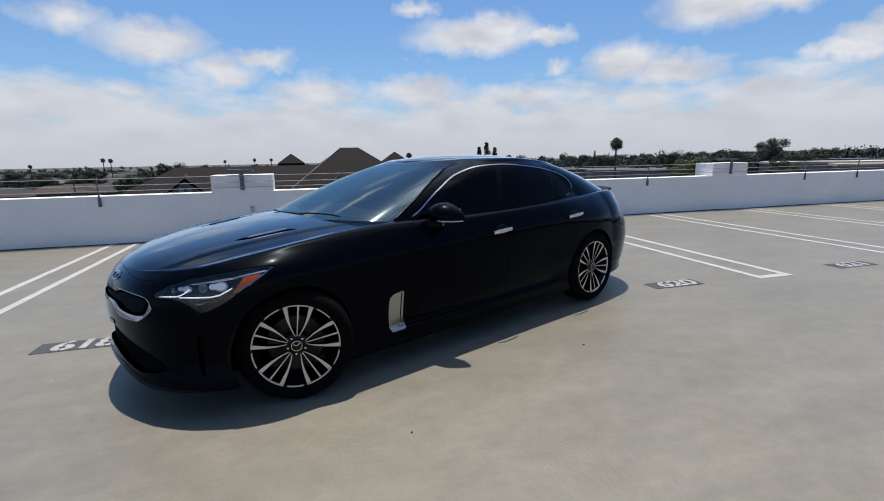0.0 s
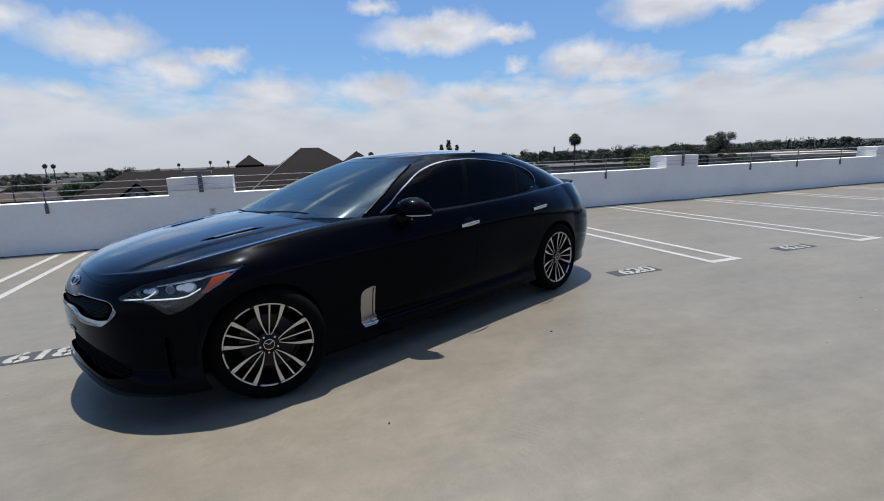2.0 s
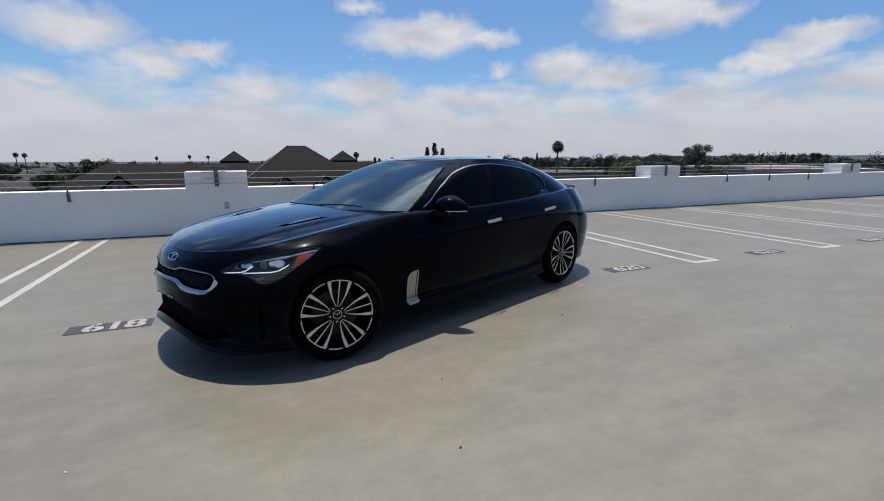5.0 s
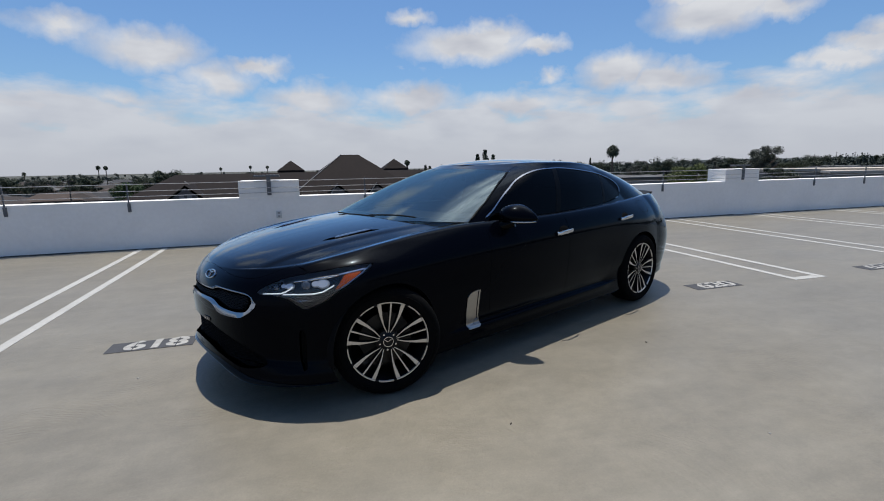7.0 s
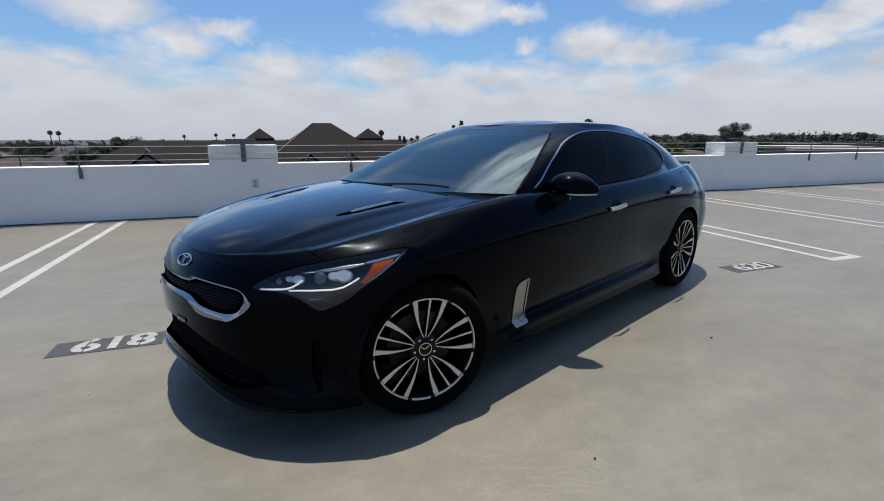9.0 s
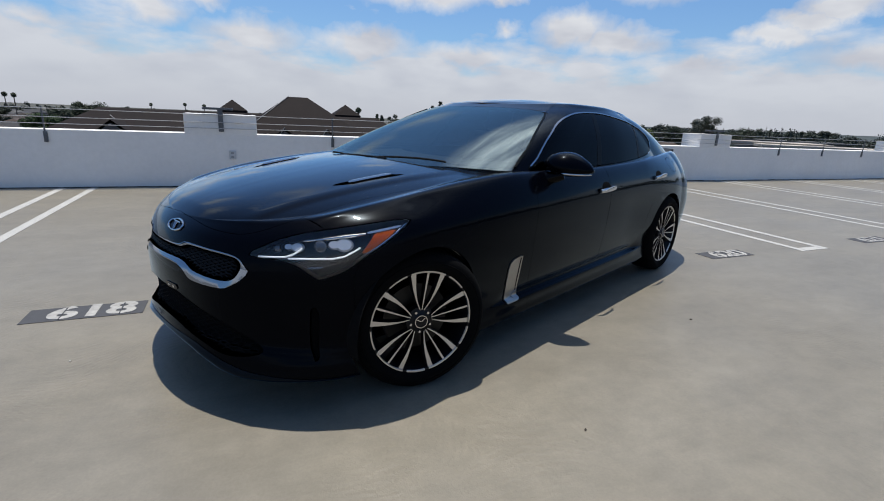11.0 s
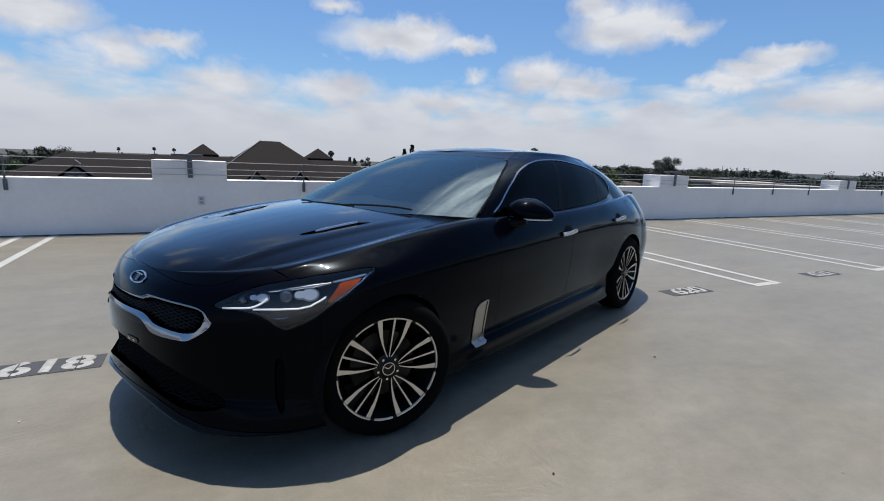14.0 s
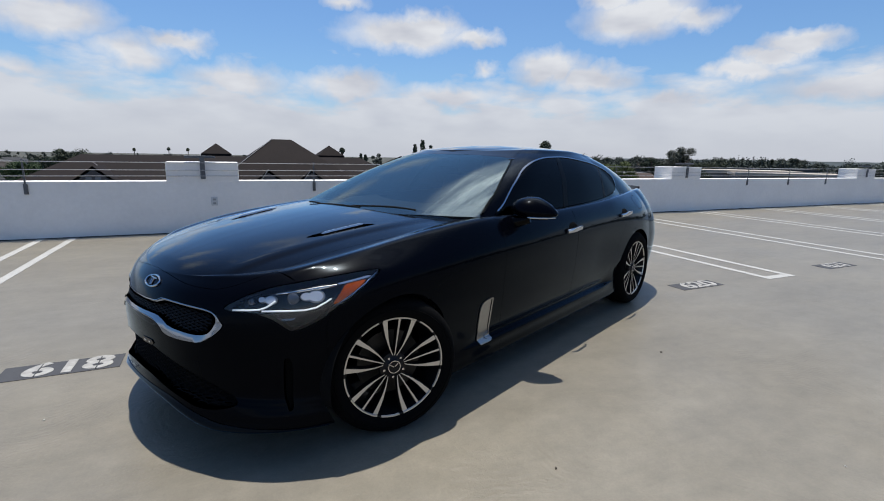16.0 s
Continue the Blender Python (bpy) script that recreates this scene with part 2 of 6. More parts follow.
SLIM_CHROME = material("window_chrome", (0.42, 0.43, 0.45), rough=0.12, metal=1.0)
PLASTIC = material("black_plastic", (0.0045, 0.0045, 0.0045), rough=0.6, spec=0.18, grain=0.15, size=90)
DARK = material("dark_void", (0.004, 0.004, 0.004), rough=0.9, spec=0.1)
CHROME = material("chrome", (0.56, 0.58, 0.61), rough=0.08, metal=1.0)
SATIN = material("satin_chrome", (0.62, 0.62, 0.61), rough=0.25, metal=1.0)
ALLOY = material("machined_alloy", (0.62, 0.61, 0.59), rough=0.34, metal=1.0)
POCKET = material("dark_wheel_paint", (0.004, 0.004, 0.005), rough=0.4, spec=0.25)
RUBBER = material("tyre_rubber", (0.0035, 0.0035, 0.0035), rough=0.9, spec=0.06, grain=0.2, size=60, bump=0.1)
STEEL = material("brake_steel", (0.03, 0.03, 0.03), rough=0.4, metal=1.0)
SCREEN_GLASS = glass("windscreen_glass", (0.34, 0.38, 0.37), 0.20, 0.06, (0.82, 0.98, 0.97), 0.62)
SIDE_GLASS = glass("tinted_side_glass", (0.02, 0.02, 0.022), 0.010, gain=0.35)
LENS_GLASS = glass("headlamp_lens", (0.92, 0.93, 0.94), 0.045, gain=1.0)
TRIM_SATIN = material("satin_trim", (0.36, 0.36, 0.35), rough=0.3, metal=1.0, grain=0.06, size=60)
DARK_CHROME = material("dark_chrome", (0.28, 0.31, 0.36), rough=0.06, metal=1.0)
GRILLE_BLACK = material("grille_black", (0.006, 0.006, 0.0065), rough=0.5, spec=0.2)
INTAKE_BLACK = material("intake_black", (0.0035, 0.0035, 0.004), rough=0.7, spec=0.08)
AMBER = material("amber_plastic", (0.38, 0.062, 0.002), rough=0.5, spec=0.1)
LAMP_WHITE = material("light_guide", (0.75, 0.76, 0.76), rough=0.3, Emission_Color=(0.9, 0.95, 1.0, 1.0), Emission_Strength=0.25)


def concrete(name, colour):
    """Power-trowelled slab: broad stains, cloudy mottling, fine grain, and patches of curved trowel ridges."""
    m = bpy.data.materials.new(name)
    m.use_nodes = True
    tree = m.node_tree
    link = tree.links.new
    b = tree.nodes["Principled BSDF"]
    b.inputs["Roughness"].default_value = 0.44
    b.inputs["Specular IOR Level"].default_value = 0.5
    coord = tree.nodes.new("ShaderNodeTexCoord")

    def noise(scale, detail, rough, low, high, vector=None):
        n = node(tree, "ShaderNodeTexNoise", Scale=scale, Detail=detail, Roughness=rough)
        link(vector or coord.outputs["Object"], n.inputs["Vector"])
        r = tree.nodes.new("ShaderNodeMapRange")
        r.inputs["From Min"].default_value, r.inputs["From Max"].default_value = 0.32, 0.68
        r.inputs["To Min"].default_value, r.inputs["To Max"].default_value = low, high
        link(n.outputs["Fac"], r.inputs["Value"])
        return r.outputs[0], n

    def calc(op, a, c):
        n = tree.nodes.new("ShaderNodeMath")
        n.operation = op
        for k, v in enumerate((a, c)):
            if isinstance(v, float):
                n.inputs[k].default_value = v
            else:
                link(v, n.inputs[k])
        return n.outputs[0]

    squash = tree.nodes.new("ShaderNodeMapping")
    squash.inputs["Scale"].default_value = (0.55, 1.7, 1.0)
    squash.inputs["Rotation"].default_value = (0, 0, 0.5)
    link(coord.outputs["Object"], squash.inputs["Vector"])
    broad, _ = noise(0.22, 4.0, 0.55, 0.94, 1.06)
    mottle, _ = noise(1.5, 7.0, 0.70, 0.83, 1.12, squash.outputs[0])
    patch, _ = noise(7.0, 6.0, 0.74, 0.88, 1.09)
    grain, fine = noise(85.0, 3.0, 0.7, 0.94, 1.06)
    bend = node(tree, "ShaderNodeTexNoise", Scale=2.2, Detail=3.0)
    link(coord.outputs["Object"], bend.inputs["Vector"])
    push = tree.nodes.new("ShaderNodeVectorMath")
    push.operation = "MULTIPLY_ADD"
    link(bend.outputs["Color"], push.inputs[0])
    push.inputs[1].default_value = (0.25, 0.25, 0)
    link(coord.outputs["Object"], push.inputs[2])
    cell = node(tree, "ShaderNodeTexVoronoi", Scale=0.95)
    link(push.outputs[0], cell.inputs["Vector"])
    arc = calc("SINE", calc("MULTIPLY", cell.outputs["Distance"], 210.0), 0.0)
    mask, _ = noise(1.1, 5.0, 0.65, -1.0, 1.4)
    breaks, _ = noise(24.0, 3.0, 0.6, -1.0, 1.4)
    clampd = tree.nodes.new("ShaderNodeClamp")
    link(calc("MINIMUM", mask, breaks), clampd.inputs["Value"])
    ridge = calc("MULTIPLY", arc, clampd.outputs[0])
    value = calc("MULTIPLY", calc("MULTIPLY", broad, mottle), calc("MULTIPLY", patch, grain))
    value = calc("MULTIPLY", value, calc("ADD", calc("MULTIPLY", ridge, 0.02), 1.0))
    tint = tree.nodes.new("ShaderNodeMix")
    tint.data_type = "RGBA"
    warm, _ = noise(0.6, 4.0, 0.6, 0.0, 1.0)
    link(warm, tint.inputs["Factor"])
    tint.inputs["A"].default_value = (*colour, 1)
    tint.inputs["B"].default_value = (colour[0] * 1.03, colour[1], colour[2] * 0.93, 1)
    scale = tree.nodes.new("ShaderNodeVectorMath")
    scale.operation = "SCALE"
    link(tint.outputs["Result"], scale.inputs[0]), link(value, scale.inputs["Scale"])
    link(scale.outputs[0], b.inputs["Base Color"])
    height = calc("ADD", calc("MULTIPLY", ridge, 0.5), calc("MULTIPLY", fine.outputs["Fac"], 0.45))
    bump = tree.nodes.new("ShaderNodeBump")
    bump.inputs["Strength"].default_value, bump.inputs["Distance"].default_value = 0.28, 0.005
    link(height, bump.inputs["Height"])
    link(bump.outputs[0], b.inputs["Normal"])
    return m


CONCRETE = concrete("deck_concrete", (0.180, 0.163, 0.129))
SOCKET = material("socket_grey", (0.27, 0.275, 0.28), rough=0.6, grain=0.05)
OUTLET = material("outlet_grey", (0.52, 0.53, 0.53), rough=0.5, grain=0.05)
WALL = material("painted_wall", (0.79, 0.77, 0.735), rough=0.8, grain=0.03, size=14, stain=0.05, stain_size=0.9, bump=0.08)
DIGIT = material("stencil_paint", (0.31, 0.30, 0.275), rough=0.75, grain=0.2, size=26, stain=0.15, stain_size=7.0)
LINE = material("line_paint", (0.375, 0.365, 0.335), rough=0.7, grain=0.12, size=34, stain=0.08, stain_size=3.0)
SEAL = material("joint_sealant", (0.03, 0.032, 0.034), rough=0.9, grain=0.3, size=8)
PLATE = material("number_patch", (0.045, 0.046, 0.05), rough=0.8, grain=0.15, size=14)
RAIL = material("rail_steel", (0.11, 0.115, 0.125), rough=0.5, metal=0.4, grain=0.1)
CABLE = material("steel_cable", (0.45, 0.44, 0.43), rough=0.45, metal=0.3)
GROUND = material("town_ground", (0.055, 0.055, 0.042), rough=0.95, grain=0.3, size=0.05, stain=0.35, stain_size=0.012)


# ---- building helpers ----
def thing(name, label, category, m=None, group="", kind=""):
    ob = new(name)
    if m is not None:
        ob.matrix_world = m
    return tagged(ob, label, category, group, kind)


def mesh_object(name, verts, faces, mat, parent=None, label="", smooth=False, normals=None):
    me = bpy.data.meshes.new(name)
    me.from_pydata([tuple(map(float, v)) for v in verts], [], [tuple(map(int, f)) for f in faces])
    me.materials.append(mat)
    if smooth or normals is not None:
        me.polygons.foreach_set("use_smooth", [True] * len(me.polygons))
    if normals is not None:
        me.normals_split_custom_set_from_vertices([tuple(map(float, n)) for n in normals])
    me.update()
    ob = new(name, me)
    if parent is not None:
        ob.parent = parent
    return tagged(ob, label)


def part(name, bm, mat, parent=None, label="", smooth=False):
    me = bpy.data.meshes.new(name)
    bmesh.ops.recalc_face_normals(bm, faces=bm.faces)
    bm.to_mesh(me)
    bm.free()
    me.materials.append(mat)
    if smooth:
        me.polygons.foreach_set("use_smooth", [True] * len(me.polygons))
        me.set_sharp_from_angle(angle=radians(40))
    ob = new(name, me)
    if parent is not None:
        ob.parent = parent
    return tagged(ob, label)


def box(bm, x0, x1, y0, y1, z0, z1, bevel=0.0, m=None):
    made = bmesh.ops.create_cube(bm, size=1, matrix=Matrix.Translation(((x0 + x1) / 2, (y0 + y1) / 2, (z0 + z1) / 2)) @ Matrix.Diagonal((x1 - x0, y1 - y0, z1 - z0, 1)))
    verts = made["verts"]
    if bevel:
        edges = list({e for v in verts for e in v.link_edges})
        r = bmesh.ops.bevel(bm, geom=edges, offset=bevel, segments=2, affect="EDGES", profile=0.5)
        verts = list({v for v in r["verts"]} | {v for v in verts if v.is_valid})
    if m is not None:
        bmesh.ops.transform(bm, matrix=m, verts=verts)
    return bm


def tube(bm, points, radius, sides=8, closed=False):
    points = [Vector(p) for p in points]
    rings, n = [], len(points)
    for i, p in enumerate(points):
        a = points[i - 1] if (i or closed) else p
        b = points[(i + 1) % n] if (i < n - 1 or closed) else p
        d = (b - a).normalized()
        up = Vector((0, 0, 1)) if abs(d.z) < 0.95 else Vector((1, 0, 0))
        s = d.cross(up).normalized()
        u = s.cross(d)
        r = radius[i] if isinstance(radius, (list, tuple)) else radius
        rings.append([bm.verts.new(p + r * (math.cos(2 * math.pi * k / sides) * s + math.sin(2 * math.pi * k / sides) * u)) for k in range(sides)])
    for i in range(n if closed else n - 1):
        a, b = rings[i], rings[(i + 1) % n]
        for k in range(sides):
            bm.faces.new((a[k], a[(k + 1) % sides], b[(k + 1) % sides], b[k]))
    if not closed:
        bm.faces.new(rings[0][::-1]), bm.faces.new(rings[-1])
    return bm


def cylinder(bm, m, r0, r1, depth, sides=24):
    bmesh.ops.create_cone(bm, cap_ends=True, segments=sides, radius1=r0, radius2=r1, depth=depth, matrix=m)
    return bm


def revolve(bm, profile, sides=48, start=0.0, sweep=2 * math.pi):
    """Turns a profile of (radius, y) round the y axis."""
    full = abs(sweep - 2 * math.pi) < 1e-6
    count = sides if full else sides + 1
    rings = []
    for i in range(count):
        a = start + sweep * i / sides
        rings.append([bm.verts.new((r * math.cos(a), y, r * math.sin(a))) for r, y in profile])
    for i in range(sides):
        a, b = rings[i], rings[(i + 1) % count]
        for k in range(len(profile) - 1):
            bm.faces.new((a[k], a[k + 1], b[k + 1], b[k]))
    return bm


def curve(*pairs):
    """A smooth function through (x, value) pairs that does not overshoot."""
    xs = np.array([p[0] for p in pairs], float)
    ys = np.array([p[1] for p in pairs], float)
    h = np.diff(xs)
    d = np.diff(ys) / h
    m = np.zeros(len(xs))
    m[0], m[-1] = d[0], d[-1]
    for i in range(1, len(xs) - 1):
        if d[i - 1] * d[i] > 0:
            w1, w2 = 2 * h[i] + h[i - 1], h[i] + 2 * h[i - 1]
            m[i] = (w1 + w2) / (w1 / d[i - 1] + w2 / d[i])

    def f(x):
        x = np.asarray(x, float)
        i = np.clip(np.searchsorted(xs, x) - 1, 0, len(h) - 1)
        s = np.clip((x - xs[i]) / h[i], 0, 1)
        return (ys[i] * (1 + 2 * s) * (1 - s) ** 2 + h[i] * m[i] * s * (1 - s) ** 2
                + ys[i + 1] * s * s * (3 - 2 * s) + h[i] * m[i + 1] * s * s * (s - 1))
    return f


# ---- surfaces that can be cut along drawn outlines ----
class Surf:
    def __init__(self, v, f, n):
        self.v, self.f, self.n = v, f, n

    def cut(self, dist):
        """Two surfaces: where dist is negative, and where it is positive."""
        d = dist(self.v)
        keep = ([], [])
        extra_v, extra_n, seen = [], [], {}
        base = len(self.v)

        def cross(a, b):
            key = (a, b) if a < b else (b, a)
            if key not in seen:
                t = d[a] / (d[a] - d[b])
                seen[key] = base + len(extra_v)
                extra_v.append(self.v[a] + t * (self.v[b] - self.v[a]))
                extra_n.append(self.n[a] + t * (self.n[b] - self.n[a]))
            return seen[key]

        for face in self.f:
            neg = [d[i] <= 0 for i in face]
            if all(neg):
                keep[0].append(face)
            elif not any(neg):
                keep[1].append(face)
            else:
                polys = ([], [])
                for k, a in enumerate(face):
                    b = face[(k + 1) % len(face)]
                    polys[0 if d[a] <= 0 else 1].append(a)
                    if (d[a] <= 0) != (d[b] <= 0):
                        c = cross(a, b)
                        polys[0].append(c), polys[1].append(c)
                for side in (0, 1):
                    if len(polys[side]) >= 3:
                        keep[side].append(tuple(polys[side]))
        v = np.vstack([self.v, np.array(extra_v)]) if extra_v else self.v
        n = np.vstack([self.n, np.array(extra_n)]) if extra_n else self.n
        out = []
        for faces in keep:
            used = sorted({i for f in faces for i in f})
            new_index = {old: k for k, old in enumerate(used)}
            out.append(Surf(v[used] if used else np.zeros((0, 3)), [tuple(new_index[i] for i in f) for f in faces], n[used] if used else np.zeros((0, 3))))
        return out

    def inside(self, dist, gap=0.0):
        return self.cut(lambda v: dist(v) + gap)[0]

    def outside(self, dist, gap=0.0):
        return self.cut(lambda v: dist(v) - gap)[1]

    def moved(self, by):
        n = self.n / np.maximum(np.linalg.norm(self.n, axis=1, keepdims=True), 1e-9)
        return Surf(self.v + n * by, self.f, self.n)

    def mirrored(self):
        flip = np.array([1, -1, 1])
        return Surf(self.v * flip, [f[::-1] for f in self.f], self.n * flip)


def joined(*surfs):
    v, f, n, at = [], [], [], 0
    for s in surfs:
        v.append(s.v), n.append(s.n)
        f += [tuple(i + at for i in face) for face in s.f]
        at += len(s.v)
    return Surf(np.vstack(v), f, np.vstack(n))


def panel(name, surf, mat, parent, label="", thick=0.014, proud=0.0):
    """A sheet with its edges turned inwards, as one mesh."""
    if not surf.f:
        return None
    n = surf.n / np.maximum(np.linalg.norm(surf.n, axis=1, keepdims=True), 1e-9)
    v = surf.v + n * proud
    count = {}
    for face in surf.f:
        for k, a in enumerate(face):
            b = face[(k + 1) % len(face)]
            count[(a, b)] = count.get((a, b), 0) + 1
    verts, normals, faces = list(v), list(n), list(surf.f)
    for (a, b) in count:
        if (b, a) in count or (abs(v[a][1]) < 1e-4 and abs(v[b][1]) < 1e-4):
            continue
        way = v[b] - v[a]
        out = np.cross(way, n[a])
        size = np.linalg.norm(out)
        if size < 1e-9:
            continue
        out = out / size
        k = len(verts)
        verts += [v[a], v[b], v[b] - n[b] * thick, v[a] - n[a] * thick]
        normals += [out] * 4
        faces.append((k + 1, k, k + 3, k + 2))
    return mesh_object(name, verts, faces, mat, parent, label, normals=normals)


def outline(points, samples=12, smooth=True):
    """A closed line through points (rounded between them)."""
    p = np.array(points, float)
    if not smooth:
        return p
    out, n = [], len(p)
    for i in range(n):
        p0, p1, p2, p3 = p[i - 1], p[i], p[(i + 1) % n], p[(i + 2) % n]
        for s in np.linspace(0, 1, samples, endpoint=False):
            out.append(0.5 * (2 * p1 + (p2 - p0) * s + (2 * p0 - 5 * p1 + 4 * p2 - p3) * s ** 2 + (3 * p1 - p0 - 3 * p2 + p3) * s ** 3))
    return np.array(out)


def distance(loop, axes, where=None):
    """Signed distance to a closed line drawn on two of the axes (negative inside); outside everywhere that `where` is not."""
    def f(v):
        q = v[:, axes]
        best = np.full(len(q), 1e9)
        inside = np.zeros(len(q), bool)
        for a, b in zip(loop, np.roll(loop, -1, axis=0)):
            e = b - a
            t = np.clip(((q - a) @ e) / max(e @ e, 1e-12), 0, 1)
            best = np.minimum(best, np.linalg.norm(q - a - t[:, None] * e, axis=1))
            crosses = (a[1] > q[:, 1]) != (b[1] > q[:, 1])
            with np.errstate(divide="ignore", invalid="ignore"):
                at = a[0] + (q[:, 1] - a[1]) * e[0] / (e[1] if abs(e[1]) > 1e-12 else 1e-12)
            inside ^= crosses & (q[:, 0] < at)
        d = np.where(inside, -best, best)
        if where is not None:
            d = np.where(where(v), d, np.maximum(d, 0.5))
        return d
    return f


# ---- the deck ----
def build_deck():
    bm = bmesh.new()
    box(bm, -30, 75, -28, WALL_Y + 0.32, -0.35, 0.0)
    tagged(part("floor", bm, CONCRETE), "pale grey broom-finished concrete parking deck", "floor", kind="structure")


WALL_Y, WALL_TOP, PIER_TOP = 6.63, 0.828, 1.125


def build_parapet():
    bm = bmesh.new()
    box(bm, -30, 75, WALL_Y, WALL_Y + 0.32, 0.0, WALL_TOP, bevel=0.006)
    tagged(part("wall_north", bm, WALL), "white painted concrete parapet wall", "wall", kind="structure")
    bm = bmesh.new()
    box(bm, -30, -29.8, -28, WALL_Y, 0, WALL_TOP)
    tagged(part("wall_west", bm, WALL), "white painted concrete parapet wall", "wall", kind="structure")
    bm = bmesh.new()
    box(bm, -30, 75, -28, -27.8, 0, WALL_TOP)
    tagged(part("wall_south", bm, WALL), "white painted concrete parapet wall", "wall", kind="structure")
    bm = bmesh.new()
    box(bm, 74.8, 75, -27.8, WALL_Y, 0, WALL_TOP)
    tagged(part("wall_east", bm, WALL), "white painted concrete parapet wall", "wall", kind="structure")
    # the dark sealed joint along the foot of the wall, a little uneven
    bm = bmesh.new()
    rng = random.Random(3)
    x = -29.8
    while x < 74.5:
        step = rng.uniform(0.25, 0.8)
        box(bm, x, min(x + step, 74.8), WALL_Y - rng.uniform(0.008, 0.022), WALL_Y + 0.004, -0.001, rng.uniform(0.006, 0.016))
        x += step
    tagged(part("trim", bm, SEAL), "dark sealed joint along the foot of the parapet", "joint", kind="structure")
    for x in PIERS:
        pier = thing("parapet_pier", "white painted block rising above the parapet wall", "pier", pose(x, WALL_Y, WALL_TOP), "parapet piers")
        bm = bmesh.new()
        box(bm, 0, 1.045, -0.003, 0.55, -0.02, PIER_TOP - WALL_TOP, bevel=0.008)
        part("block", bm, WALL, pier)


PIERS = [-12.54, -1.507, 9.53, 17.89, 28.9, 40.0, 51.0]


def build_lines():
    def bay(a, y0, y1, name_y):
        line = thing("bay_marking", "white painted double line between parking bays", "road marking", pose(a, 0, 0), "bay lines")
        for x0 in (-0.49, -0.10):
            bm = bmesh.new()
            box(bm, x0 + 0.005, x0 + 0.095, min(y0, y1), max(y0, y1), -0.002, 0.003)
            part("stripe", bm, LINE, line)
        bm = bmesh.new()
        y = y0
        box(bm, -0.39, -0.10, min(y, y + name_y), max(y, y + name_y), -0.002, 0.003)
        part("end_bar", bm, LINE, line)
    for k in range(-6, 14):
        bay(5.355 + 2.69 * k, 1.7 if k == -1 else 1.245, WALL_Y - 0.02, 0.10)
        bay(5.355 + 2.69 * k, -6.1, -11.3, -0.10)


build_deck()
build_parapet()
build_lines()


# ---- the car ----
CAR_YAW, HUB = 24.0, 0.89
ca, sa = math.cos(radians(CAR_YAW)), math.sin(radians(CAR_YAW))
car = thing("car", "glossy black four-door fastback car parked across the bays", "car", pose(-sa * HUB, ca * HUB, 0, 0, 0, CAR_YAW))


def contour(nose, front_end, tail, rear_start, width, height, pf=2.0, pr=2.6, nf=70, ns=150, nr=40):
    """One level line of the bodywork, from the nose's middle along the left side to the tail's middle."""
    a = np.linspace(0, np.pi / 2, nf, endpoint=False)
    xf = front_end - (front_end - nose) * np.cos(a) ** (2 / pf)
    yf = width(np.full(nf, front_end)) * np.sin(a) ** (2 / pf)
    xs = np.linspace(front_end, rear_start, ns, endpoint=False)
    ys = width(xs)
    b = np.linspace(0, np.pi / 2, nr)
    xr = rear_start + (tail - rear_start) * np.sin(b) ** (2 / pr)
    yr = width(np.full(nr, rear_start)) * np.cos(b) ** (2 / pr)
    yr[-1] = 0
    x, y = np.concatenate([xf, xs, xr]), np.concatenate([yf, ys, yr])
    return np.stack([x, -y, height(x)], 1)


def tangent(a, b, c):
    m = 0.5 * (c - a)
    room = 2 * np.minimum(np.linalg.norm(b - a, axis=1), np.linalg.norm(c - b, axis=1))
    size = np.maximum(np.linalg.norm(m, axis=1), 1e-9)
    return m * np.minimum(1, room / size)[:, None]


def loft(rows, steps):
    """A surface through the rows, rounded between them; steps: how finely each gap is cut."""
    rows = np.array(rows)
    out, n = [], len(rows)
    for i in range(n - 1):
        p1, p2 = rows[i], rows[i + 1]
        p0 = rows[i - 1] if i else 2 * p1 - p2
        p3 = rows[i + 2] if i + 2 < n else 2 * p2 - p1
        # tangents are limited where the rows run together, so that the surface never folds
        m1, m2 = tangent(p0, p1, p2), tangent(p1, p2, p3)
        for s in np.linspace(0, 1, steps[i], endpoint=False):
            out.append(p1 * (1 + 2 * s) * (1 - s) ** 2 + m1 * s * (1 - s) ** 2 + p2 * s * s * (3 - 2 * s) + m2 * s * s * (s - 1))
    out.append(rows[-1])
    g = np.array(out)
    return grid(g)


def grid(g):
    m, n = g.shape[:2]
    v = g.reshape(-1, 3)
    faces = []
    for i in range(m - 1):
        for j in range(n - 1):
            faces.append((i * n + j, i * n + j + 1, (i + 1) * n + j + 1, (i + 1) * n + j))
    du = np.gradient(g, axis=1)
    dv = np.gradient(g, axis=0)
    nm = np.cross(du, dv)
    size = np.linalg.norm(nm, axis=2, keepdims=True)
    nm = np.where(size > 1e-10, nm / np.maximum(size, 1e-12), 0)
    # where the grid runs together the normals come from the nearest sound column
    bad = size[..., 0] < 1.5e-5
    for j in list(range(n // 2 - 1, -1, -1)) + list(range(n // 2, n)):
        beside = j + 1 if j < n // 2 else j - 1
        rows_bad = bad[:, j]
        nm[rows_bad, j] = nm[rows_bad, beside]
    nm = nm.reshape(-1, 3)
    edge = np.abs(v[:, 1]) < 1e-6
    nm[edge, 1] = 0
    nm[np.linalg.norm(nm, axis=1) < 1e-6] = (-0.5, 0, 0.85)
    nm /= np.maximum(np.linalg.norm(nm, axis=1, keepdims=True), 1e-9)
    return Surf(v, faces, nm)


def flat(z):
    return lambda x: np.full(np.shape(x), z, float)


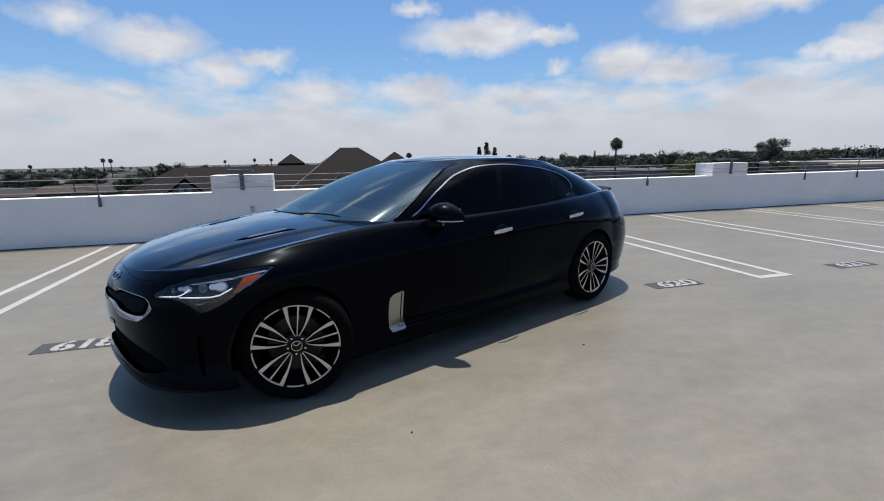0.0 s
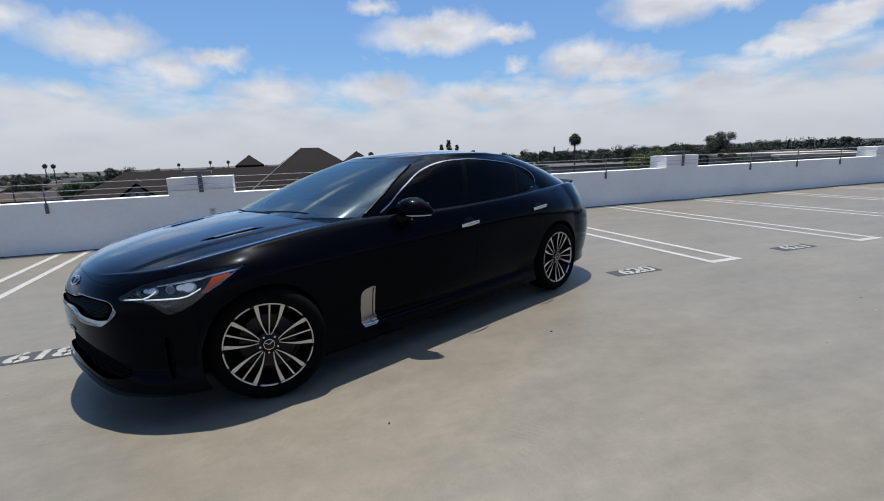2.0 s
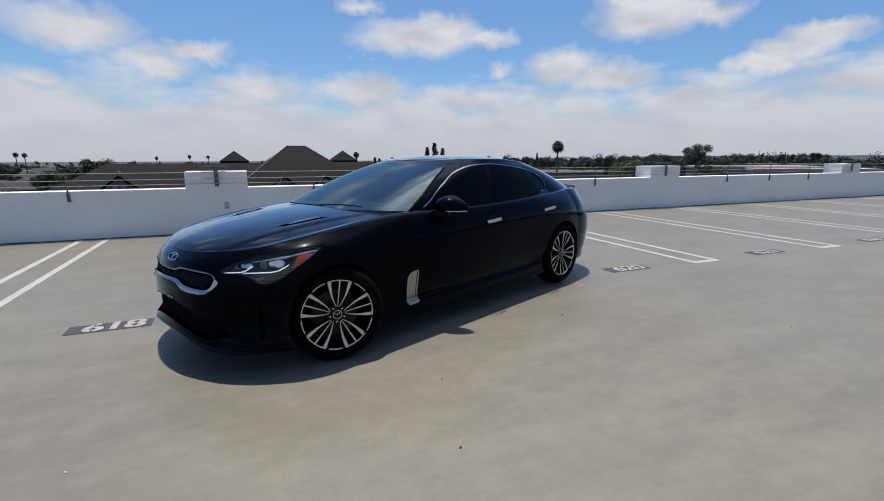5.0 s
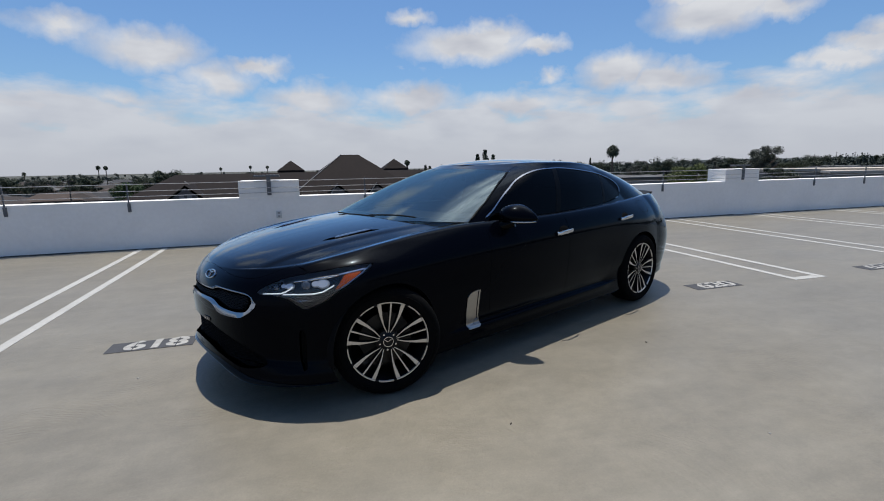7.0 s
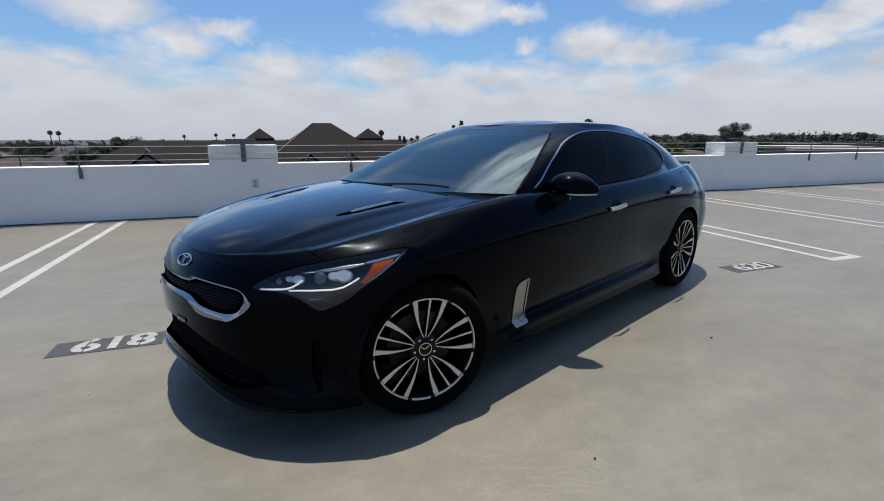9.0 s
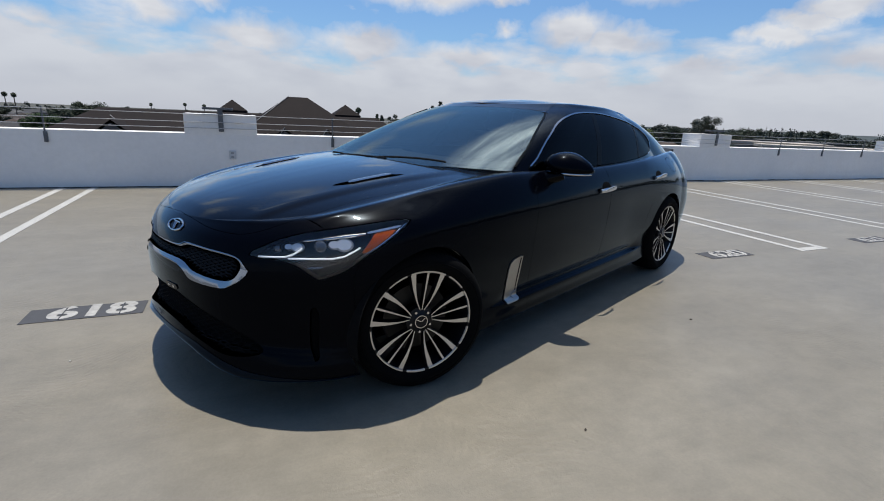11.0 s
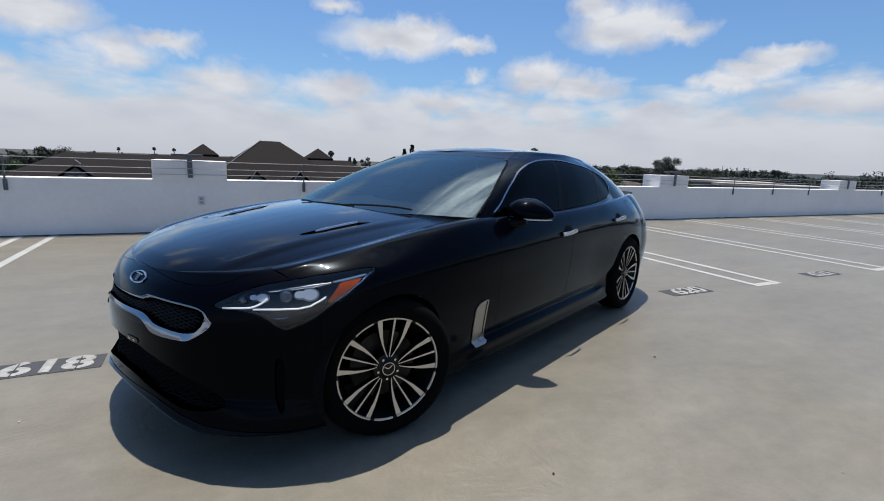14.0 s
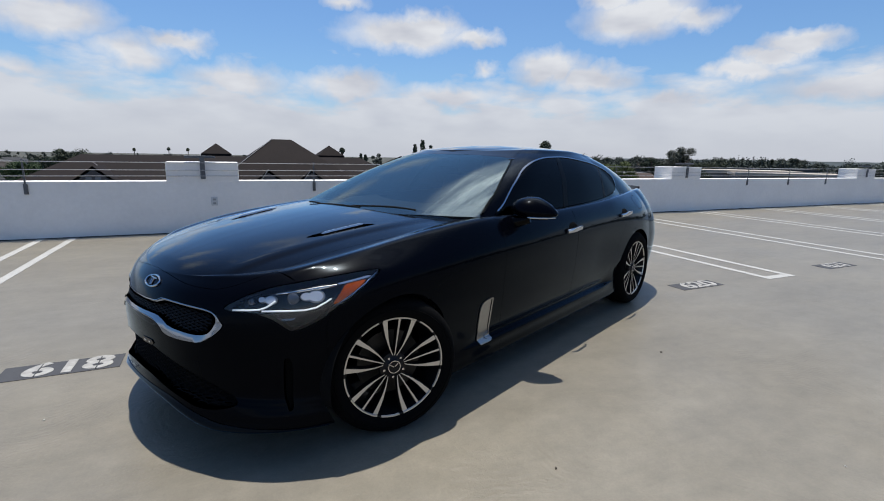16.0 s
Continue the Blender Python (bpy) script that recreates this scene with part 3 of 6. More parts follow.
BELT_Z = curve((-0.685, 0.765), (-0.55, 0.785), (-0.3, 0.825), (0, 0.875), (0.4, 0.925), (0.8, 0.945), (1.4, 0.94), (2.2, 0.955), (2.9, 0.985), (3.4, 1.0), (4.02, 1.005))
BELT_W = curve((-0.1, 0.80), (0.4, 0.815), (0.9, 0.83), (1.6, 0.85), (2.4, 0.845), (3.0, 0.79), (3.5, 0.715))
HOOD_Z = curve((-0.685, 0.765), (-0.6, 0.81), (-0.4, 0.862), (-0.1, 0.915), (0.3, 0.965), (0.7, 0.995), (1.2, 1.0), (3.0, 1.0), (3.6, 1.045), (4.02, 1.005))


REAR, PR = 3.25, 2.3


def lower_body():
    rows = [
        contour(-0.66, 0.0, 3.84, REAR, curve((-0.1, 0.74), (0.5, 0.76), (3.4, 0.74)), curve((-0.7, 0.25), (-0.6, 0.20), (-0.45, 0.17), (0, 0.165), (3.9, 0.165))),
        contour(-0.785, 0.0, 3.93, REAR, curve((-0.1, 0.87), (0.5, 0.885), (2.4, 0.885), (3.4, 0.86)), curve((-0.785, 0.250), (-0.769, 0.233), (-0.750, 0.209), (-0.712, 0.174), (-0.665, 0.161), (-0.3, 0.160), (0.5, 0.148), (2.4, 0.152), (3.0, 0.17), (3.9, 0.22)), pf=2.35),
        contour(-0.793, 0.0, 3.97, REAR, curve((-0.1, 0.905), (0.5, 0.895), (2.4, 0.895), (3.4, 0.89)), curve((-0.798, 0.279), (-0.746, 0.243), (-0.68, 0.212), (-0.5, 0.215), (0.5, 0.205), (2.4, 0.212), (3.9, 0.28)), pf=2.25, pr=2.3),
        # the ledge of the sill, and the groove above it
        contour(-0.791, 0.0, 3.985, REAR, curve((-0.1, 0.909), (0.45, 0.893), (0.8, 0.899), (2.3, 0.899), (2.5, 0.893), (3.0, 0.91), (3.4, 0.88)), curve((-0.8, 0.297), (-0.5, 0.256), (0.5, 0.256), (2.4, 0.264), (3.9, 0.31)), pf=2.15, pr=PR),
        contour(-0.789, 0.0, 4.0, REAR, curve((-0.1, 0.912), (0.5, 0.888), (0.8, 0.866), (2.3, 0.866), (2.5, 0.886), (3.0, 0.917), (3.4, 0.885)), curve((-0.8, 0.308), (-0.5, 0.281), (0.5, 0.281), (2.4, 0.289), (3.9, 0.335)), pf=2.08, pr=PR),
        contour(-0.787, 0.0, 4.03, REAR, curve((-0.1, 0.915), (0.6, 0.887), (0.8, 0.884), (2.2, 0.880), (3.0, 0.92), (3.4, 0.89)), curve((-0.8, 0.325), (0.5, 0.337), (3.9, 0.37)), pr=PR),
        contour(-0.788, 0.0, 4.05, REAR, curve((-0.1, 0.925), (0.7, 0.902), (2.1, 0.898), (3.0, 0.935), (3.4, 0.90)), flat(0.46), pr=PR),
        contour(-0.786, 0.0, 4.05, REAR, curve((-0.1, 0.928), (0.8, 0.915), (2.1, 0.912), (3.0, 0.938), (3.4, 0.905)), curve((-0.8, 0.60), (3.9, 0.63)), pr=PR),
        contour(-0.74, 0.0, 4.05, REAR, curve((-0.1, 0.905), (0.8, 0.915), (2.1, 0.915), (2.7, 0.918), (3.0, 0.91), (3.4, 0.86)), curve((-0.78, 0.705), (-0.4, 0.74), (0.0, 0.785), (1.0, 0.79), (2.0, 0.80), (3.0, 0.83), (3.9, 0.82)), pr=2.0),
        contour(-0.685, -0.05, 4.01, REAR, BELT_W, BELT_Z, pr=2.0),
    ]
    edge = rows[-1]
    tops = []
    for f in (0.88, 0.74, 0.58, 0.40, 0.2, 0.0):
        mid_z = HOOD_Z(edge[:, 0])
        crown = (1 - f ** 2.2)
        row = edge.copy()
        row[:, 1] = edge[:, 1] * f
        row[:, 2] = edge[:, 2] + (mid_z - edge[:, 2]) * crown
        tops.append(row)
    rows += tops
    return loft(rows, [2, 5, 5, 5, 5, 8, 8, 8, 10, 16, 14, 9, 8, 8, 7])


def greenhouse():
    base = contour(0.40, 1.15, 3.86, 2.9, curve((0.4, 0.80), (1.1, 0.815), (2.0, 0.83), (2.6, 0.80), (2.95, 0.75)), lambda x: BELT_Z(x) - 0.01 + 0.055 * np.clip((1.0 - x) / 0.5, 0, 1) + 0.02 * np.clip((x - 3.2) / 0.5, 0, 1), pf=2.9, pr=2.3)
    roof = contour(1.42, 2.0, 3.0, 2.45, curve((1.4, 0.54), (2.0, 0.555), (2.5, 0.53)), curve((1.4, 1.335), (1.5, 1.345), (1.8, 1.357), (2.2, 1.355), (2.6, 1.325), (3.0, 1.27)), pf=2.6, pr=2.6)
    rows = []
    for f, bulge in ((0.0, 0), (0.25, 0.6), (0.5, 0.95), (0.75, 0.8), (0.93, 0.3)):
        row = base + (roof - base) * f
        out = np.stack([np.zeros(len(base)), base[:, 1] / 0.82, np.zeros(len(base))], 1)
        rows.append(row + out * 0.035 * bulge + np.array([0, 0, 0.022 * bulge]))
    rows.append(roof + np.array([0, 0, 0.004]))
    crown = curve((1.4, 1.345), (1.55, 1.37), (1.8, 1.392), (2.1, 1.398), (2.5, 1.375), (3.0, 1.285))
    for f in (0.85, 0.6, 0.3, 0.0):
        row = roof.copy()
        mid = (1.5 + 3.0) / 2
        row[:, 1] = roof[:, 1] * f
        row[:, 0] = roof[:, 0]
        row[:, 2] = roof[:, 2] + (crown(row[:, 0]) - roof[:, 2]) * (1 - f ** 2)
        rows.append(row)
    return loft(rows, [6, 6, 6, 6, 3, 3, 5, 5, 4])


ARCH = 0.354


def circle_distance(cx, cz, r):
    return lambda v: np.where(v[:, 1] < -0.55, np.hypot(v[:, 0] - cx, v[:, 2] - cz) - r, 1.0)


from mathutils import bvhtree
body = lower_body()
top = greenhouse()
for axle in (0.0, 2.93):
    body = body.outside(circle_distance(axle, 0.335, ARCH))
SIDE = bvhtree.BVHTree.FromPolygons([tuple(v) for v in body.v], body.f)
GLASS_SIDE = bvhtree.BVHTree.FromPolygons([tuple(v) for v in top.v], top.f)


def on_side(x, z, lift=0.0, tree=SIDE):
    """The place on the left flank at (x, z), raised off it by lift."""
    p, n, _, _ = tree.ray_cast(Vector((x, -3, z)), Vector((0, 1, 0)))
    n = n if n.y < 0 else -n
    return p + n * lift, n


def on_top(x, y, lift=0.0, tree=SIDE):
    p, n, _, _ = tree.ray_cast(Vector((x, y, 3)), Vector((0, 0, -1)))
    n = n if n.z > 0 else -n
    return p + n * lift, n


def both(surf):
    return joined(surf, surf.mirrored())


def pair(name, surf, mat, parent, label="", **how):
    return [panel(name, s, mat, parent, label, **how) for s in (surf, surf.mirrored())]


def whole(half, axis):
    other = [tuple(-c if k == axis else c for k, c in enumerate(p)) for p in half[::-1] if abs(p[axis]) > 1e-6]
    return half + other


GAP = 0.0016
# outlines, drawn on the side (x, z), the front (y, z) or the top (x, y)
LAMP = distance(outline([(-0.617, 0.683), (-0.588, 0.709), (-0.531, 0.744), (-0.450, 0.772), (-0.331, 0.795), (-0.214, 0.811), (-0.115, 0.818), (-0.078, 0.812),
                         (-0.149, 0.772), (-0.226, 0.724), (-0.291, 0.686), (-0.352, 0.640), (-0.402, 0.614), (-0.446, 0.599), (-0.472, 0.618), (-0.507, 0.652), (-0.551, 0.670), (-0.596, 0.672)], 6),
                [0, 2], lambda v: (v[:, 1] < -0.4) & (v[:, 0] < 0.1))
GRILLE_OUT = distance(outline(whole([(0, 0.664), (-0.165, 0.668), (-0.21, 0.683), (-0.352, 0.679), (-0.465, 0.671), (-0.512, 0.655), (-0.531, 0.634), (-0.549, 0.614), (-0.522, 0.578), (-0.460, 0.537),
                                     (-0.410, 0.531), (-0.326, 0.533), (-0.266, 0.543), (-0.238, 0.568), (-0.205, 0.584), (-0.13, 0.592), (0, 0.593)], 0), 6), [1, 2], lambda v: v[:, 0] < -0.45)
GRILLE_IN = distance(outline(whole([(0, 0.652), (-0.17, 0.656), (-0.215, 0.671), (-0.352, 0.667), (-0.460, 0.659), (-0.495, 0.647), (-0.506, 0.622), (-0.486, 0.582), (-0.456, 0.565),
                                    (-0.412, 0.563), (-0.328, 0.572), (-0.280, 0.583), (-0.25, 0.601), (-0.199, 0.613), (-0.096, 0.614), (0, 0.614)], 0), 6), [1, 2], lambda v: v[:, 0] < -0.45)
INTAKE = distance(outline(whole([(0, 0.468), (-0.1, 0.467), (-0.18, 0.458), (-0.383, 0.395), (-0.496, 0.348), (-0.59, 0.292), (-0.565, 0.262), (-0.457, 0.248),
                                 (-0.326, 0.277), (-0.146, 0.312), (0, 0.322)], 0), 6), [1, 2], lambda v: v[:, 0] < -0.45)
CURTAIN = distance(outline([(-0.474, 0.47), (-0.460, 0.48), (-0.450, 0.45), (-0.448, 0.34), (-0.456, 0.26), (-0.470, 0.25), (-0.474, 0.33)], 6), [0, 2], lambda v: v[:, 1] < -0.5)
HOOD = distance(outline(whole([(-0.676, 0), (-0.679, -0.1), (-0.668, -0.293), (-0.624, -0.441), (-0.566, -0.523), (-0.492, -0.577), (-0.434, -0.605), (-0.341, -0.620), (-0.215, -0.636), (-0.086, -0.660),
                               (0.057, -0.690), (0.21, -0.725), (0.42, -0.765), (0.62, -0.79), (0.82, -0.80), (0.80, -0.775), (0.70, -0.74), (0.59, -0.66), (0.50, -0.50), (0.43, -0.25), (0.41, 0)], 1), 6), [0, 1], lambda v: v[:, 2] > 0.72)
VENT = distance(np.array([(0.622, 0.470), (0.630, 0.492), (0.645, 0.508), (0.675, 0.517), (0.742, 0.526), (0.738, 0.45), (0.738, 0.330), (0.762, 0.302), (0.760, 0.262), (0.745, 0.252), (0.643, 0.250), (0.632, 0.28), (0.620, 0.38)]), [0, 2], lambda v: v[:, 1] < -0.6)
FRONT_DOOR = distance(np.array([(0.875, 1.3), (0.872, 0.94), (0.842, 0.82), (0.835, 0.60), (0.845, 0.40), (0.862, 0.315), (0.90, 0.285), (1.70, 0.283), (1.738, 0.30), (1.752, 0.34), (1.755, 0.60), (1.742, 0.94), (1.742, 1.3)]), [0, 2], lambda v: v[:, 1] < -0.78)
REAR_DOOR = distance(np.array([(1.745, 1.3), (1.745, 0.94), (1.758, 0.60), (1.756, 0.34), (1.77, 0.30), (1.80, 0.285), (2.36, 0.29), (2.43, 0.33), (2.455, 0.45), (2.51, 0.59), (2.60, 0.72), (2.655, 0.84), (2.66, 0.93), (2.62, 1.0), (2.6, 1.3)]), [0, 2], lambda v: v[:, 1] < -0.74)
FUEL = distance(outline([(2.955, 0.955), (3.05, 0.975), (3.12, 0.955), (3.125, 0.885), (3.04, 0.865), (2.965, 0.885)], 8), [0, 2], lambda v: v[:, 1] < -0.70)
CABIN = distance(outline(whole([(0.56, 0), (0.64, -0.45), (0.86, -0.66), (1.2, -0.72), (1.8, -0.75), (2.4, -0.73), (2.8, -0.66), (3.2, -0.45), (3.3, 0)], 1), 6), [0, 1], lambda v: v[:, 2] > 0.85)
bumper_line = curve((0.1, -0.335), (0.6, -0.335), (0.68, -0.31), (0.79, -0.395), (0.86, -0.455))
tail_line = curve((0.1, 3.28), (0.6, 3.30), (0.75, 3.55), (0.9, 3.62), (1.2, 3.62))


def front_bumper(v):
    return v[:, 0] - bumper_line(v[:, 2])


def rear_bumper(v):
    return tail_line(v[:, 2]) - v[:, 0]


rest = body.outside(CABIN)
inner = rest
for cut in (LAMP, GRILLE_IN, INTAKE, CURTAIN):
    inner = inner.outside(cut, 0.004)
inner = inner.inside(lambda v: np.where(v[:, 2] > 0.70, -0.58 - v[:, 0], -0.5))
panel("body_shell", both(inner.moved(-0.012)), DARK, car, "dark inner body shell", thick=0.0)
nose = rest.inside(lambda v: np.maximum(0.715 - v[:, 2], v[:, 0] + 0.52))
panel("nose_shell", both(Surf(nose.v + np.array([0.026, 0, -0.012]), nose.f, nose.n)), DARK, car, "dark inner nose panel", thick=0.0)

# bonnet, with its raised spine and the two vents cut in later as recessed trims
hood = rest.inside(HOOD, GAP)
rest = rest.outside(HOOD, 0.0)
HVENT = distance(outline([(-0.145, -0.40), (-0.09, -0.444), (0.0, -0.466), (0.10, -0.487), (0.19, -0.502), (0.225, -0.497), (0.19, -0.468), (0.165, -0.442), (0.05, -0.425), (-0.06, -0.40)], 5), [0, 1], lambda v: v[:, 2] > 0.8)
hood_crease = curve((-0.62, -0.425), (-0.38, -0.468), (-0.15, -0.508), (0.137, -0.552), (0.364, -0.597), (0.7, -0.66))


def sculpt(surf, amount):
    """Raises the middle of the bonnet inside the crease that runs along each side."""
    v = surf.v.copy()
    line = hood_crease(v[:, 0])
    inside = np.clip((v[:, 1] - line) / 0.05, -1, 1)
    fade = np.clip((v[:, 0] + 0.66) / 0.3, 0, 1)
    v[:, 2] += amount * fade * (0.5 + 0.5 * np.sin(inside * np.pi / 2))
    n = surf.n.copy()
    slope = np.where(np.abs(inside) < 1, amount * fade * 0.5 * np.cos(inside * np.pi / 2) * np.pi / 2 / 0.05, 0)
    n[:, 1] -= slope * n[:, 2]
    return Surf(v, surf.f, n)




def ridge(surf, line, height, outer, inner, x0, x1):
    """A pressed crest along a line, steeper on its outer side."""
    v, n = surf.v.copy(), surf.n.copy()
    d = v[:, 1] - line(v[:, 0])
    s = np.where(d < 0, outer, inner)
    fade = np.clip((v[:, 0] - x0) / 0.12, 0, 1) * np.clip((x1 - v[:, 0]) / 0.25, 0, 1) * (v[:, 2] > 0.70)
    f = height * fade * np.exp(-0.5 * (d / s) ** 2)
    v[:, 2] += f
    n[:, 1] -= -f * d / s ** 2 * n[:, 2]
    return Surf(v, surf.f, n)


hood = ridge(sculpt(hood, 0.005), hood_crease, 0.0026, 0.022, 0.035, -0.60, 0.45)
vent_cut = hood.inside(HVENT)
hood = hood.outside(HVENT)
bonnet = panel("bonnet", both(hood), PAINT, car, "gloss black bonnet with two slim vents")
for s in (vent_cut, vent_cut.mirrored()):
    panel("vent_recess", s.moved(-0.012), PIANO, bonnet, "black vent recess", thick=-0.012)
for side in (1, -1):
    bm = bmesh.new()
    path = [on_top(-0.07 + 0.235 * k / 10, -0.432 - 0.030 * k / 10, 0.010)[0] for k in range(11)]
    path = [Vector((p.x, p.y * side, p.z)) for p in path]
    tube(bm, path, [0.003] + [0.0085] * 9 + [0.005], 6)
    part("vent_blade", bm, SATIN, bonnet, "bright vent edge", smooth=True)

lamp = rest.inside(LAMP, 0.001)
rest = rest.outside(LAMP, GAP)
vent = rest.inside(VENT, 0.001)
rest = rest.outside(VENT, GAP)
flap = rest.inside(FUEL, 0.0015)
rest = rest.outside(FUEL, 0.0015)

# front bumper, grille and intakes
bumper = rest.inside(front_bumper, GAP / 2)
rest = rest.outside(front_bumper, GAP / 2)
frame_band = bumper.inside(GRILLE_OUT).outside(GRILLE_IN)
grille_area = bumper.inside(GRILLE_IN)
bumper = bumper.outside(GRILLE_OUT, 0.001)
nose_full = bumper
intake_area = bumper.inside(INTAKE)
bumper = bumper.outside(INTAKE, 0.001)
slot = bumper.inside(CURTAIN)
bumper = bumper.outside(CURTAIN, 0.001)
lip_height = curve((-0.808, 0.285), (-0.768, 0.268), (-0.747, 0.246), (-0.713, 0.218), (-0.665, 0.196), (-0.4, 0.178), (0, 0.18))
lip = bumper.inside(lambda v: v[:, 2] - lip_height(v[:, 0]), 0.001)
bumper = bumper.outside(lambda v: v[:, 2] - lip_height(v[:, 0]), 0.001)
bump = panel("front_bumper", both(bumper), PAINT, car, "gloss black front bumper")
panel("chin_lip", both(lip), CHIN_SKY, bump, "gloss black chin lip with the sky's blue put in its colour", proud=0.003)
panel("intake_back", both(intake_area.moved(-0.05)), DARK, bump, thick=-0.05)
for s in (slot, slot.mirrored()):
    panel("air_slot", s.moved(-0.03), DARK, bump, "dark upright air slot", thick=-0.03)
grille = panel("grille", both(grille_area.moved(-0.045)), DARK, car, "black honeycomb grille with a chrome surround", thick=-0.045)
band = both(frame_band)
slope = np.clip(GRILLE_IN(band.v) / 0.03, 0, 1)[:, None]
band = Surf(band.v + band.n * (-0.008 + 0.0115 * slope), band.f, band.n)
mesh_object("grille_surround", band.v, band.f, DARK_CHROME, grille, "bright chrome surround", smooth=True)
panel("surround_edge", both(frame_band.outside(lambda v: GRILLE_OUT(v) + 0.003)), DARK_CHROME, grille, thick=0.02, proud=0.002)


def honeycomb(name, dist, y_range, z_range, cell, depth, wire, parent, mat):
    """Wavy dark bars joined into a mesh of flat hexagons behind an opening."""
    bm = bmesh.new()
    z, row = z_range[0], 0
    half = cell
    while z < z_range[1]:
        y = -y_range + (half if row % 2 else 0)
        while y < y_range:
            # the upper half of each hexagon
            pts = [(y - half, z), (y - half * 0.5, z + cell * 0.36), (y + half * 0.5, z + cell * 0.36), (y + half, z)]
            line = []
            for a, b in pts:
                if dist(np.array([[-0.7, a, b]]))[0] > -0.001:
                    line = []
                    break
                p, n, _, _ = SIDE_FULL.ray_cast(Vector((-3, a, b)), Vector((1, 0, 0)))
                if p is None:
                    line = []
                    break
                line.append(p - (n if n.x < 0 else -n) * depth)
            if line:
                tube(bm, line, wire, 4)
            y += 2 * half
        z += cell * 0.36
        row += 1
    if bm.verts:
        return part(name, bm, mat, parent, "black honeycomb mesh")


FULL = joined(body, body.mirrored())
SIDE_FULL = bvhtree.BVHTree.FromPolygons([tuple(v) for v in FULL.v], FULL.f)
honeycomb("grille_mesh", GRILLE_IN, 0.54, (0.54, 0.68), 0.021, 0.018, 0.0032, grille, GRILLE_BLACK)
honeycomb("intake_mesh", INTAKE, 0.6, (0.24, 0.48), 0.026, 0.026, 0.0026, bump, INTAKE_BLACK)


# badge on the nose: a bright ring with a plain angular mark
def ring_on_nose(y0, z0, ry, rz, wire, mat, name, parent, label=""):
    bm = bmesh.new()
    pts = []
    for k in range(28):
        a = 2 * math.pi * k / 28
        p, n, _, _ = SIDE_FULL.ray_cast(Vector((-3, y0 + ry * math.cos(a), z0 + rz * math.sin(a))), Vector((1, 0, 0)))
        pts.append(p + Vector((-0.003, 0, 0.003)))
    tube(bm, pts, wire, 6, closed=True)
    return part(name, bm, mat, parent, label, smooth=True)


BADGE_Y, BADGE_Z = -0.072, 0.728
badge = ring_on_nose(BADGE_Y, BADGE_Z, 0.064, 0.020, 0.0042, CHROME, "nose_badge", car, "round chrome badge")
bm = bmesh.new()
for a, b in (((-0.03, 0.010), (0.035, 0.012)), ((0.0, 0.011), (-0.012, -0.014)), ((0.012, 0.008), (-0.002, -0.014))):
    line = [SIDE_FULL.ray_cast(Vector((-3, BADGE_Y + q[0], BADGE_Z + q[1])), Vector((1, 0, 0)))[0] + Vector((-0.003, 0, 0.003)) for q in (a, b)]
    tube(bm, line, 0.0035, 6)
part("badge_mark", bm, CHROME, badge)


def nose_rect(y0, y1, z0, z1):
    return distance(np.array([(y0, z0), (y1, z0), (y1, z1), (y0, z1)]), [1, 2], lambda v: v[:, 0] < -0.5)


tag_plate = panel("small_plate", nose_full.inside(nose_rect(-0.175, -0.075, 0.466, 0.490)), PIANO, bump, "small black tag below the grille", thick=0.006, proud=0.004)
for y0, y1 in ((-0.158, -0.132), (-0.122, -0.096)):
    panel("tag_bar", nose_full.inside(nose_rect(y0, y1, 0.471, 0.485)), SATIN, tag_plate, "unreadable light bar", thick=0.003, proud=0.0055)


